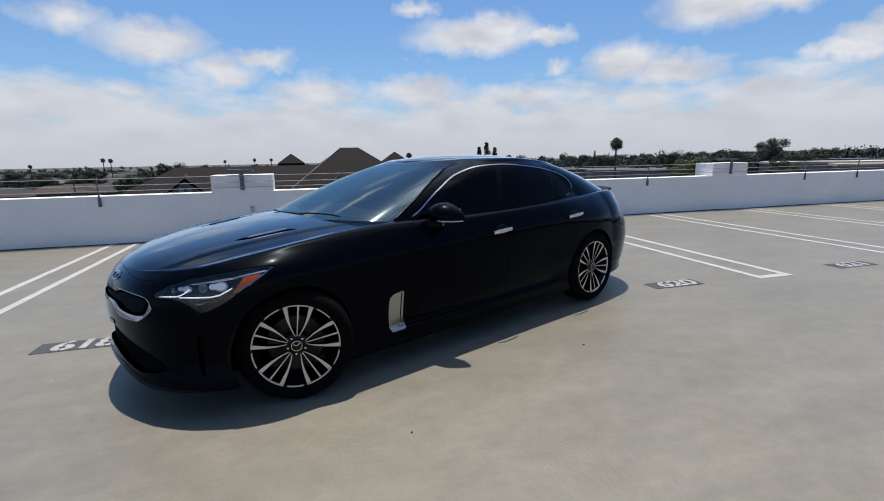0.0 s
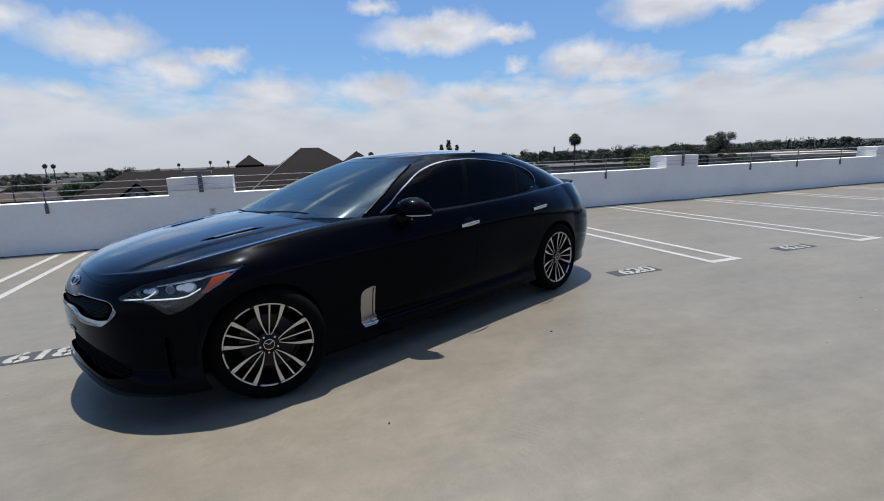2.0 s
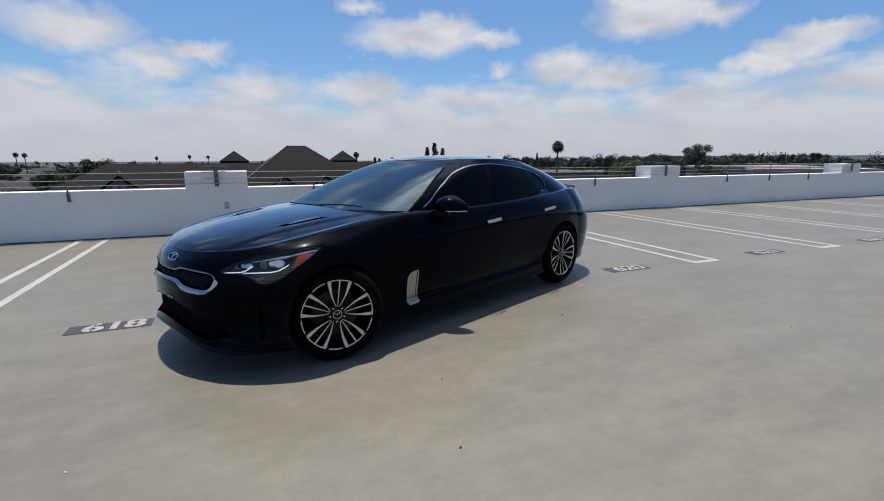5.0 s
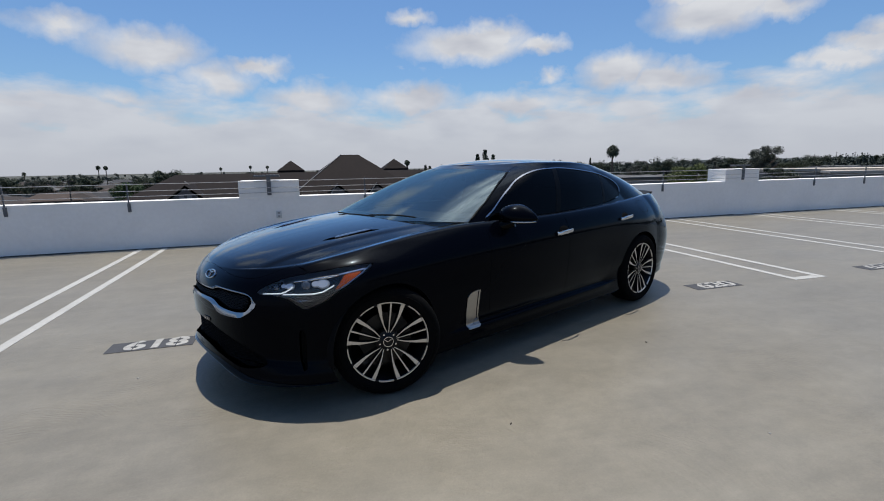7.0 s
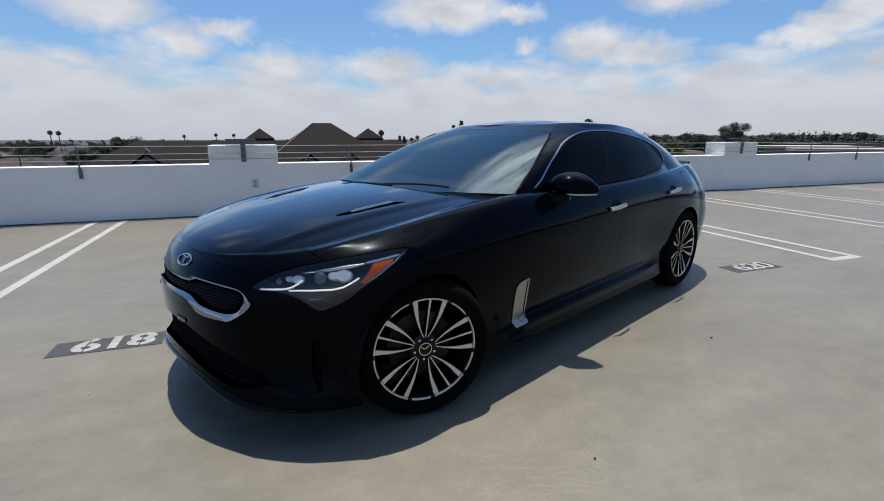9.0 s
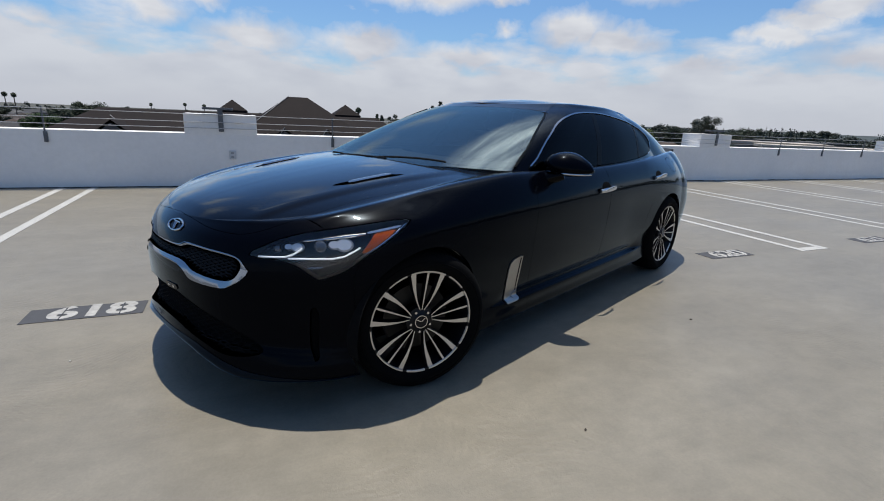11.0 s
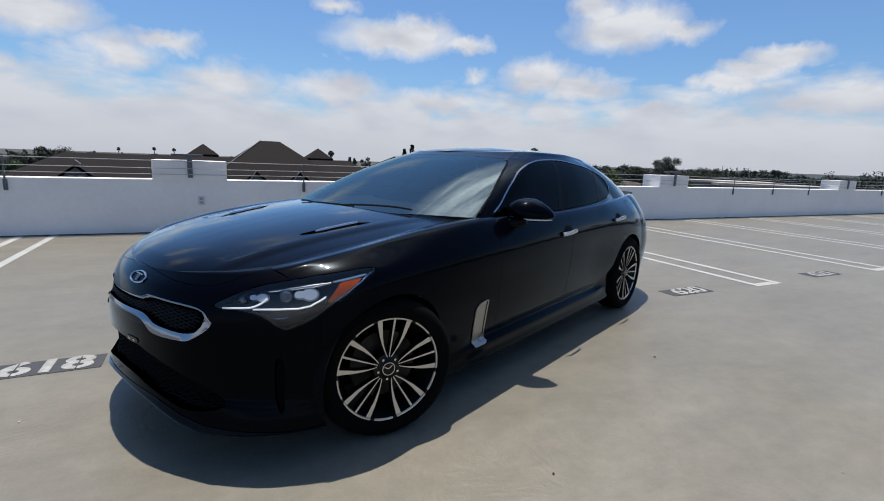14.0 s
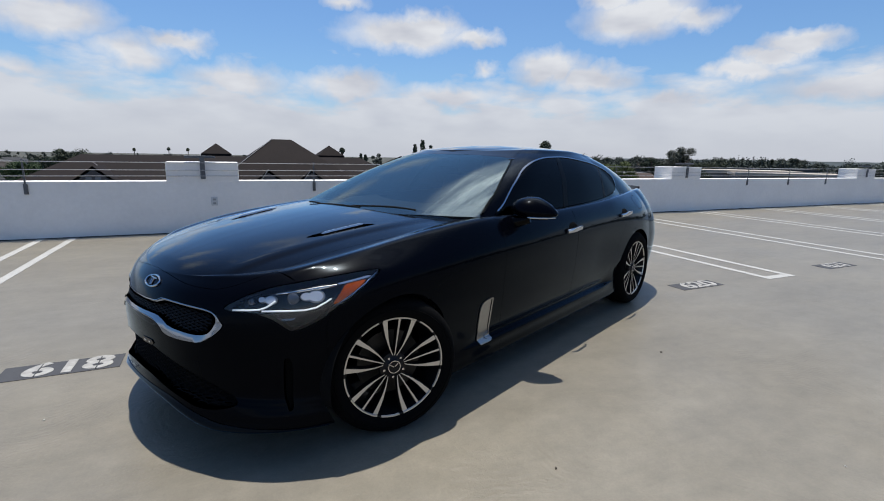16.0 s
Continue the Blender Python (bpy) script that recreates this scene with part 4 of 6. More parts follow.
# headlamps
def build_lamp(surf, side):
    lens = panel("headlamp", surf, LENS_GLASS, car, "swept headlamp with light guides and an amber corner", thick=0.003)
    lens.visible_shadow = False
    panel("bucket", surf.moved(-0.05), BEZEL, lens, "dark lamp housing", thick=-0.048)

    def spot(x, z, depth):
        p, n = on_side(x, z)
        p = p - n * depth
        return Vector((p.x, p.y * side, p.z)), Vector((n.x, n.y * side, n.z))

    def guide(points, name, radius=0.0038):
        bm = bmesh.new()
        tube(bm, [spot(x, z, 0.012)[0] for x, z in points], radius, 8)
        part(name, bm, LAMP_WHITE, lens, "white light guide", smooth=True)
    if side > 0:
        guide([(-0.600, 0.678), (-0.565, 0.680), (-0.534, 0.683), (-0.515, 0.692), (-0.497, 0.705), (-0.481, 0.719)], "light_guide")
    guide([(-0.527, 0.678), (-0.46, 0.679), (-0.40, 0.680), (-0.362, 0.688), (-0.326, 0.708), (-0.304, 0.722)][0 if side > 0 else 2:], "light_guide")
    for x, z, r in ((-0.550, 0.719, 0.021), (-0.430, 0.731, 0.029))[0 if side > 0 else 1:]:
        p, n = spot(x, z, 0.04)
        bm = bmesh.new()
        bmesh.ops.create_uvsphere(bm, u_segments=20, v_segments=12, radius=r, matrix=Matrix.Translation(p))
        part("projector", bm, PROJECTOR, lens, "dark projector lens", smooth=True)
        for dx, rr in ((0.036 * r / 0.024, 0.55), (0.062 * r / 0.024, 0.8)):
            q, n = spot(x + dx, z + 0.006, 0.028)
            bm = bmesh.new()
            turn = n.to_track_quat("Z", "Y").to_matrix().to_4x4()
            cylinder(bm, Matrix.Translation(q) @ turn @ Matrix.Diagonal((1.15, 0.85, 1, 1)), r * rr * 1.4, r * rr * 1.1, 0.012, 14)
            part("reflector", bm, REFLECT, lens, "bright round reflector")
    bm = bmesh.new()
    tube(bm, [spot(x, z, 0.022)[0] for x, z in ((-0.47, 0.752), (-0.40, 0.762), (-0.33, 0.772), (-0.27, 0.780))], [0.003, 0.006, 0.007, 0.004], 8)
    part("lamp_brow", bm, SATIN, lens, "bright inner brow", smooth=True)
    corner = distance(np.array([(-0.238, 0.772), (-0.205, 0.777), (-0.146, 0.785), (-0.165, 0.772), (-0.255, 0.715), (-0.312, 0.681), (-0.285, 0.715)]), [0, 2])
    flip = surf if side > 0 else surf.mirrored()
    made = flip.moved(-0.008).inside(corner)
    panel("amber_reflector", made if side > 0 else made.mirrored(), AMBER, lens, "amber corner reflector", thick=0.006)
    strip = distance(outline([(-0.27, 0.772), (-0.255, 0.779), (-0.135, 0.797), (-0.125, 0.792), (-0.16, 0.786), (-0.255, 0.771)], 4), [0, 2])
    made = flip.moved(-0.006).inside(strip)
    panel("corner_strip", made if side > 0 else made.mirrored(), SATIN, lens, thick=0.004)
    bm = bmesh.new()
    tube(bm, [spot(x, z, 0.002)[0] for x, z in ((-0.285, 0.697), (-0.225, 0.733), (-0.16, 0.773), (-0.105, 0.805))], [0.002, 0.003, 0.0035, 0.002], 6)
    part("edge_strip", bm, CHROME, lens, smooth=True)
    for k in range(3):
        bm = bmesh.new()
        x = -0.478 + 0.013 * k
        tube(bm, [spot(x, 0.640, 0.01)[0], spot(x + 0.018, 0.648, 0.01)[0]], 0.0018, 5)
        part("marker_tick", bm, SATIN, lens)


BEZEL = material("lamp_bezel", (0.004, 0.0042, 0.005), rough=0.35, spec=0.3)
REFLECT = material("lamp_reflector", (0.62, 0.63, 0.64), rough=0.25, metal=0.4)
PROJECTOR = material("projector_lens", (0.03, 0.035, 0.045), rough=0.03, coat=1.0)
build_lamp(lamp, 1)
far = lamp.mirrored()
panel("wing_filler", far.inside(lambda v: v[:, 0] + 0.50), PAINT, car, "gloss black panel beside the headlamp")
build_lamp(far.outside(lambda v: v[:, 0] + 0.50), -1)

# doors, wings, sills and tail
front_door = rest.inside(FRONT_DOOR, GAP)
rest = rest.outside(FRONT_DOOR, 0.0)
rear_door = rest.inside(REAR_DOOR, GAP)
rest = rest.outside(REAR_DOOR, 0.0)
wing = rest.inside(lambda v: v[:, 0] - 0.85, 0.001)
rest = rest.outside(lambda v: v[:, 0] - 0.85, 0.0)
sill = rest.inside(lambda v: np.maximum(v[:, 2] - 0.30, v[:, 0] - 2.55))
rest = rest.outside(lambda v: np.maximum(v[:, 2] - 0.30, v[:, 0] - 2.55))
tail = rest.inside(rear_bumper, GAP)
quarter = rest.outside(rear_bumper, 0.0)
wing_crest = curve((-0.45, -0.676), (-0.40, -0.682), (-0.353, -0.695), (-0.292, -0.707), (-0.221, -0.722), (-0.149, -0.741), (-0.047, -0.764), (0.069, -0.783), (0.192, -0.80), (0.5, -0.83))
wing = ridge(wing, wing_crest, 0.0065, 0.018, 0.030, -0.50, 0.32)
wings = pair("front_wing", wing, PAINT, car, "gloss black front wing")
doors = pair("front_door", front_door, PAINT, car, "gloss black front door") + pair("rear_door", rear_door, PAINT, car, "gloss black rear door")
pair("sill", sill, PAINT, car, "gloss black sill")
quarters = pair("rear_quarter", quarter, PAINT, car, "gloss black rear quarter panel")
panel("tail", both(tail), PAINT, car, "gloss black tail and rear bumper")
panel("fuel_flap", flap, PAINT, quarters[0], "fuel filler flap")
panel("wing_filler", flap.mirrored(), PAINT, quarters[1])

# bright trim behind the front wheels
for s, w in ((vent, wings[0]), (vent.mirrored(), wings[1])):
    trim = panel("wing_vent", s, TRIM_SATIN, w, "satin chrome vent trim", thick=0.02, proud=0.006)
    bm = bmesh.new()
    turn = 1 if w is wings[0] else -1
    line = [on_side(x, z, 0.0062)[0] for x, z in ((0.722, 0.512), (0.719, 0.47), (0.717, 0.40), (0.719, 0.345), (0.727, 0.318))]
    tube(bm, [Vector((q.x, q.y * turn, q.z)) for q in line], 0.0034, 6)
    part("vent_slot", bm, DARK, trim, "dark slot")
    block = distance(np.array([(0.722, 0.322), (0.757, 0.304), (0.757, 0.268), (0.700, 0.262), (0.705, 0.285)]), [0, 2])
    panel("vent_block", s.inside(block), TRIM_SATIN, trim, thick=0.008, proud=0.010)


def build_handle(x, z, door, side):
    """A bowed bright pull over a dark cup."""
    bm = bmesh.new()
    rows = []
    for k in range(13):
        s = k / 12
        p, n = on_side(x - 0.105 + 0.21 * s, z + 0.012 * (s - 0.5))
        out = 0.006 + 0.032 * min(1, math.sin(math.pi * (0.06 + 0.88 * s)) * 1.6)
        h = 0.018 * (0.75 + 0.25 * math.sin(math.pi * s))
        rows.append([p + n * (out + a) + Vector((0, 0, b * h)) for a, b in ((-0.006, -1), (0.004, -0.8), (0.007, 0), (0.003, 0.8), (-0.006, 1))])
    vs = [[bm.verts.new((q.x, q.y * side, q.z)) for q in r] for r in rows]
    for r0, r1 in zip(vs, vs[1:]):
        for k in range(5):
            bm.faces.new((r0[k], r0[(k + 1) % 5], r1[(k + 1) % 5], r1[k]))
    bm.faces.new(vs[0]), bm.faces.new(vs[-1][::-1])
    part("handle", bm, CHROME, door, "chrome door handle", smooth=True)
    bm = bmesh.new()
    p, n = on_side(x + 0.01, z + 0.016)
    q = Vector((p.x, (p.y) * side, p.z))
    turn = Vector((n.x, n.y * side, n.z)).to_track_quat("Z", "Y").to_matrix().to_4x4()
    bmesh.ops.create_uvsphere(bm, u_segments=20, v_segments=8, radius=1, matrix=Matrix.Translation(q) @ turn @ Matrix.Diagonal((0.062, 0.036, 0.0025, 1)))
    part("handle_cup", bm, DARK, door, smooth=True)


for x, z, a, b in ((1.675, 0.812, doors[0], doors[1]), (2.62, 0.843, doors[2], doors[3])):
    build_handle(x, z, a, 1)
    build_handle(x, z, b, -1)

# greenhouse
DLO_LINE = outline([(0.892, 0.955), (1.008, 1.030), (1.118, 1.097), (1.215, 1.149), (1.405, 1.236), (1.649, 1.295), (1.912, 1.311), (2.136, 1.304), (2.50, 1.262), (2.70, 1.212), (2.80, 1.155), (2.825, 1.09), (2.74, 1.024), (2.35, 0.982), (1.75, 0.958), (1.2, 0.950)], 8)
DLO = distance(DLO_LINE, [0, 2], lambda v: v[:, 1] < -0.3)
SCREEN = distance(outline(whole([(0.36, 0), (0.42, -0.5), (0.60, -0.79), (0.70, -0.80), (0.80, -0.762), (0.90, -0.735), (1.016, -0.704), (1.347, -0.575), (1.415, -0.535), (1.395, -0.46), (1.365, -0.36), (1.348, -0.15), (1.345, 0)], 1), 6), [0, 1], lambda v: v[:, 0] < 1.8)
BACKLIGHT = distance(outline(whole([(2.98, 0), (2.99, -0.3), (3.02, -0.42), (3.3, -0.50), (3.55, -0.52), (3.62, -0.3), (3.65, 0)], 1), 6), [0, 1], lambda v: v[:, 0] > 2.8)
roof_edge = curve((1.2, -0.60), (1.41, -0.545), (1.5, -0.518), (1.84, -0.445), (2.4, -0.43), (3.0, -0.40))
shape = top
glass_front = shape.inside(SCREEN, 0.004)
surround = shape.inside(SCREEN).outside(SCREEN, -0.004)
shape = shape.outside(SCREEN)
panel("windscreen", both(glass_front), SCREEN_GLASS, car, "tinted windscreen mirroring the clouds", thick=0.005)
rear_glass = shape.inside(BACKLIGHT, 0.003)
shape = shape.outside(BACKLIGHT)
panel("rear_window", both(rear_glass), SIDE_GLASS, car, "dark tinted rear window", thick=0.005)
opening = shape.inside(DLO)
shape = shape.outside(DLO)


def bright_part(v):
    """Negative along the upper edge of the side windows and round their rear end."""
    low = 0.953 + 0.02 * v[:, 0]
    return low + 0.012 + np.clip(v[:, 0] - 2.72, 0, 1) * 0.5 - v[:, 2]


band = opening.outside(lambda v: DLO(v) + 0.0075).inside(bright_part)
pair("window_trim", band, SLIM_CHROME, car, "bright chrome window trim", thick=0.012, proud=0.005)
panes = opening.inside(lambda v: np.where(bright_part(v) < 0, DLO(v) + 0.0095, DLO(v) + 0.006))


def slanted(x_top, z_top, x_low, z_low, half):
    def f(v):
        x = x_low + (x_top - x_low) * (v[:, 2] - z_low) / (z_top - z_low)
        return np.abs(v[:, 0] - x) - half
    return f


pillar_b = slanted(1.917, 1.296, 1.725, 0.962, 0.030)
pillar_c = slanted(2.58, 1.241, 2.456, 1.022, 0.018)
pair("door_pillar", panes.inside(pillar_b), PILLAR, car, "black door pillar", thick=0.01, proud=0.001)
panes = panes.outside(pillar_b)
pair("quarter_pillar", panes.inside(pillar_c), PILLAR, car, "black quarter pillar", thick=0.01, proud=0.001)
panes = panes.outside(pillar_c)
front_pane = panes.inside(lambda v: v[:, 0] - (1.725 + 0.192 * (v[:, 2] - 0.962) / 0.334))
panes = panes.outside(lambda v: v[:, 0] - (1.725 + 0.192 * (v[:, 2] - 0.962) / 0.334))
rear_pane = panes.inside(lambda v: v[:, 0] - (2.456 + 0.124 * (v[:, 2] - 1.022) / 0.219))
quarter_pane = panes.outside(lambda v: v[:, 0] - (2.456 + 0.124 * (v[:, 2] - 1.022) / 0.219))
for surf, name in ((front_pane, "front_window"), (rear_pane, "rear_side_window"), (quarter_pane, "quarter_window")):
    pair(name, surf, SIDE_GLASS, car, "dark tinted side glass", thick=0.005)
centre = shape.inside(lambda v: np.where(v[:, 2] > 1.25, roof_edge(v[:, 0]) - v[:, 1], 0.5), 0.002)
centre = centre.inside(lambda v: v[:, 0] - 2.9)
shape = shape.outside(lambda v: np.where((v[:, 2] > 1.25) & (v[:, 0] < 2.9), roof_edge(v[:, 0]) - v[:, 1], 0.5), 0.001)
panel("roof", both(centre), PIANO, car, "gloss black roof panel")
pair("roof_side", shape, PAINT, car, "gloss black pillar and roof side")
bm = bmesh.new()
for y in (-1, 1):
    p, n = on_top(1.405, -0.525, 0.003, GLASS_SIDE)
    q, n = on_top(1.43, -0.555, 0.003, GLASS_SIDE)
    tube(bm, [Vector((p.x, p.y * -y, p.z)), Vector((q.x, q.y * -y, q.z))], 0.004, 6)
part("corner_clip", bm, CHROME, car, "small bright clip at the screen corner")
# mouldings beside the windscreen, and the inner door cards
for side in (1, -1):
    bm = bmesh.new()
    line = []
    for x, y in ((0.80, -0.762), (0.90, -0.735), (1.016, -0.704), (1.12, -0.664), (1.23, -0.621), (1.347, -0.575), (1.405, -0.545)):
        p, n = on_top(x, y - 0.004, 0.004, GLASS_SIDE)
        line.append(Vector((p.x, p.y * side, p.z)))
    tube(bm, line, 0.0065, 8)
    part("screen_moulding", bm, PILLAR, car, "black moulding beside the windscreen", smooth=True)
    bm = bmesh.new()
    box(bm, 0.98, 2.62, -0.765, -0.735, 0.42, 0.985, bevel=0.01)
    for v in bm.verts:
        v.co.y *= side
    part("door_card", bm, SEAT, car, "dark inner door panel")
# fin aerial
bm = bmesh.new()
prof = [(2.62, 1.352), (2.74, 1.345), (2.80, 1.342), (2.785, 1.372), (2.765, 1.388), (2.74, 1.385)]
left = [bm.verts.new((x, -0.012 if z < 1.36 else -0.004, z)) for x, z in prof]
right = [bm.verts.new((x, 0.012 if z < 1.36 else 0.004, z)) for x, z in prof]
bm.faces.new(left), bm.faces.new(right[::-1])
for k in range(len(prof)):
    bm.faces.new((left[k], right[k], right[(k + 1) % len(prof)], left[(k + 1) % len(prof)]))
part("aerial_fin", bm, PIANO, car, "small black aerial fin")
# lip spoiler on the tail
bm = bmesh.new()
rows = []
for k in range(25):
    y = -0.66 + 1.32 * k / 24
    back = 3.91 - 0.34 * abs(y / 0.72) ** 2.6
    rows.append([bm.verts.new(c) for c in ((back - 0.22, y, 1.008), (back - 0.10, y, 1.020), (back - 0.01, y, 1.030), (back - 0.015, y, 1.016), (back - 0.08, y, 0.985))])
for a, b in zip(rows, rows[1:]):
    for k in range(5):
        bm.faces.new((a[k], a[(k + 1) % 5], b[(k + 1) % 5], b[k]))
bm.faces.new(rows[0]), bm.faces.new(rows[-1][::-1])
part("tail_spoiler", bm, PLASTIC, car, "black lip spoiler", smooth=True)


# door mirrors
def build_mirror(side):
    bm = bmesh.new()
    bmesh.ops.create_uvsphere(bm, u_segments=36, v_segments=24, radius=1)

    def shell_place(x, y, z):
        """From the unit ball to the mirror's shell: flat below, blunt behind, thinner outwards."""
        z = z if z > 0 else z * 0.60
        x = x * (1.0 if x < 0 else 0.45)
        taper = 1 - 0.34 * max(0, -y) ** 1.5
        p = Vector((x * 0.122 * taper, y * 0.137, z * 0.087 * taper + 0.012 * y))
        return Vector((p.x - 0.22 * p.y + 1.115, (p.y - 0.93) * side, p.z + 0.985))
    for v in bm.verts:
        v.co = shell_place(*v.co)
    mirror = part("door_mirror", bm, PAINT, car, "gloss black door mirror", smooth=True)
    bm = bmesh.new()
    line = []
    for k in range(9):
        y = -0.05 - 0.85 * k / 8
        line.append(shell_place(-math.sqrt(max(0.0, 1 - y * y - 0.30)) * 1.01, y, -0.55))
    tube(bm, line, [0.003] + [0.006] * 7 + [0.004], 8)
    part("mirror_strip", bm, SATIN, mirror, "thin bright strip")
    bm = bmesh.new()
    tube(bm, [Vector((1.02, -0.80 * side, 0.90)), Vector((1.04, -0.86 * side, 0.922)), Vector((1.07, -0.92 * side, 0.945))], [0.045, 0.036, 0.03], 12)
    part("mirror_foot", bm, PIANO, mirror, "black mirror foot", smooth=True)
    bm = bmesh.new()
    box(bm, 1.160, 1.168, -0.99, -0.88, 0.955, 1.03, bevel=0.003)
    for v in bm.verts:
        v.co.x -= 0.22 * (v.co.y + 0.935)
        v.co.y *= side
    part("mirror_glass", bm, CHROME, mirror, "mirror glass")


build_mirror(1)
build_mirror(-1)


# wipers at the foot of the screen
for a, b in (((0.42, 0.42), (0.435, -0.10)), ((0.44, -0.02), (0.52, -0.50))):
    bm = bmesh.new()
    pts = []
    for k in range(9):
        s = k / 8
        x, y = a[0] + (b[0] - a[0]) * s, a[1] + (b[1] - a[1]) * s
        p, n, _, _ = GLASS_SIDE.ray_cast(Vector((x, -abs(y), 3)), Vector((0, 0, -1)))
        z = p.z if p is not None else 0.98
        pts.append(Vector((x, y, max(z, 0.955) + 0.001)))
    tube(bm, pts, 0.0055, 6)
    part("wiper", bm, PLASTIC, car, "black wiper")

# cowl and cabin
bm = bmesh.new()
ring = [(0.43 + 0.30 * abs(y / 0.78) ** 2.6, y) for y in np.linspace(-0.78, 0.78, 31)]
rows = [[bm.verts.new((x - 0.05, y, 0.955 - 0.02 * abs(y)))for x, y in ring], [bm.verts.new((x + 0.16, y * 0.94, 0.95)) for x, y in ring]]
for k in range(30):
    bm.faces.new((rows[0][k], rows[0][k + 1], rows[1][k + 1], rows[1][k]))
part("cowl", bm, PLASTIC, car, "black plastic cowl")
bm = bmesh.new()
ring = [(0.62 + 0.26 * abs(y / 0.70) ** 2.4, y) for y in np.linspace(-0.70, 0.70, 25)]
lines = [[bm.verts.new((x + dx, y, z)) for x, y in ring] for dx, z in ((-0.08, 0.93), (0.10, 0.965), (0.38, 0.975), (0.45, 0.94), (0.46, 0.70), (0.40, 0.50))]
for a, b in zip(lines, lines[1:]):
    for k in range(24):
        bm.faces.new((a[k], a[k + 1], b[k + 1], b[k]))
part("dashboard", bm, DASH, car, "dark grey dashboard", smooth=True)
bm = bmesh.new()
turn = pose(1.22, -0.36, 0.93, 0, -65, 0)
pts = [turn @ Vector((0.185 * math.cos(a), 0.185 * math.sin(a), 0)) for a in np.linspace(0, 2 * math.pi, 28, endpoint=False)]
tube(bm, pts, 0.015, 8, closed=True)
tube(bm, [turn @ Vector((0, -0.18, 0)), turn @ Vector((0, 0.18, 0))], 0.02, 6)
cylinder(bm, turn, 0.06, 0.06, 0.05, 16)
part("steering_wheel", bm, PLASTIC, car, "black steering wheel", smooth=True)


def build_seat(x, y, w, name):
    bm = bmesh.new()
    box(bm, x - 0.25, x + 0.28, y - w, y + w, 0.42, 0.60, bevel=0.05)
    m = Matrix.Translation((x + 0.26, y, 0.56)) @ Matrix.Rotation(radians(20), 4, "Y")
    box(bm, -0.07, 0.07, -w, w, 0, 0.60, bevel=0.05, m=m)
    if w < 0.4:
        box(bm, -0.05, 0.05, -0.13, 0.13, 0.62, 0.80, bevel=0.04, m=m)
    part(name, bm, SEAT, car, "dark leather seat", smooth=True)


build_seat(1.62, -0.37, 0.25, "front_seat")
build_seat(1.62, 0.37, 0.25, "front_seat")
build_seat(2.5, 0, 0.6, "rear_seat")
bm = bmesh.new()
box(bm, 0.5, 3.6, -0.80, 0.80, 0.26, 0.30)
part("cabin_floor", bm, SEAT, car)
bm = bmesh.new()
box(bm, 1.33, 1.37, -0.11, 0.11, 1.215, 1.275, bevel=0.01)
part("inside_mirror", bm, PIANO, car, "black interior mirror")


# wheels
def blade(bm, offsets, widths, y_face, mirror):
    """One spoke face: a band whose middle line leaves the radius by the offsets."""
    radii = np.linspace(0.056, 0.246, 13)
    off = np.interp(radii, *offsets)
    wid = np.interp(radii, *widths)
    face, side = [], []
    rows = []
    for r, o, w in zip(radii, off * mirror, wid):
        y = y_face + 0.016 * (1 - (r - 0.056) / 0.19)
        rows.append([bm.verts.new((r, yy, o + s * w / 2)) for yy, s in ((y, -1), (y, 1), (y + 0.03, 1.5), (y + 0.03, -1.5))])
    for a, b in zip(rows, rows[1:]):
        for k in range(4):
            f = bm.faces.new((a[k], a[(k + 1) % 4], b[(k + 1) % 4], b[k]))
            f.material_index = 0 if k == 0 else 1
    for r in (rows[0], rows[-1]):
        bm.faces.new(r).material_index = 1


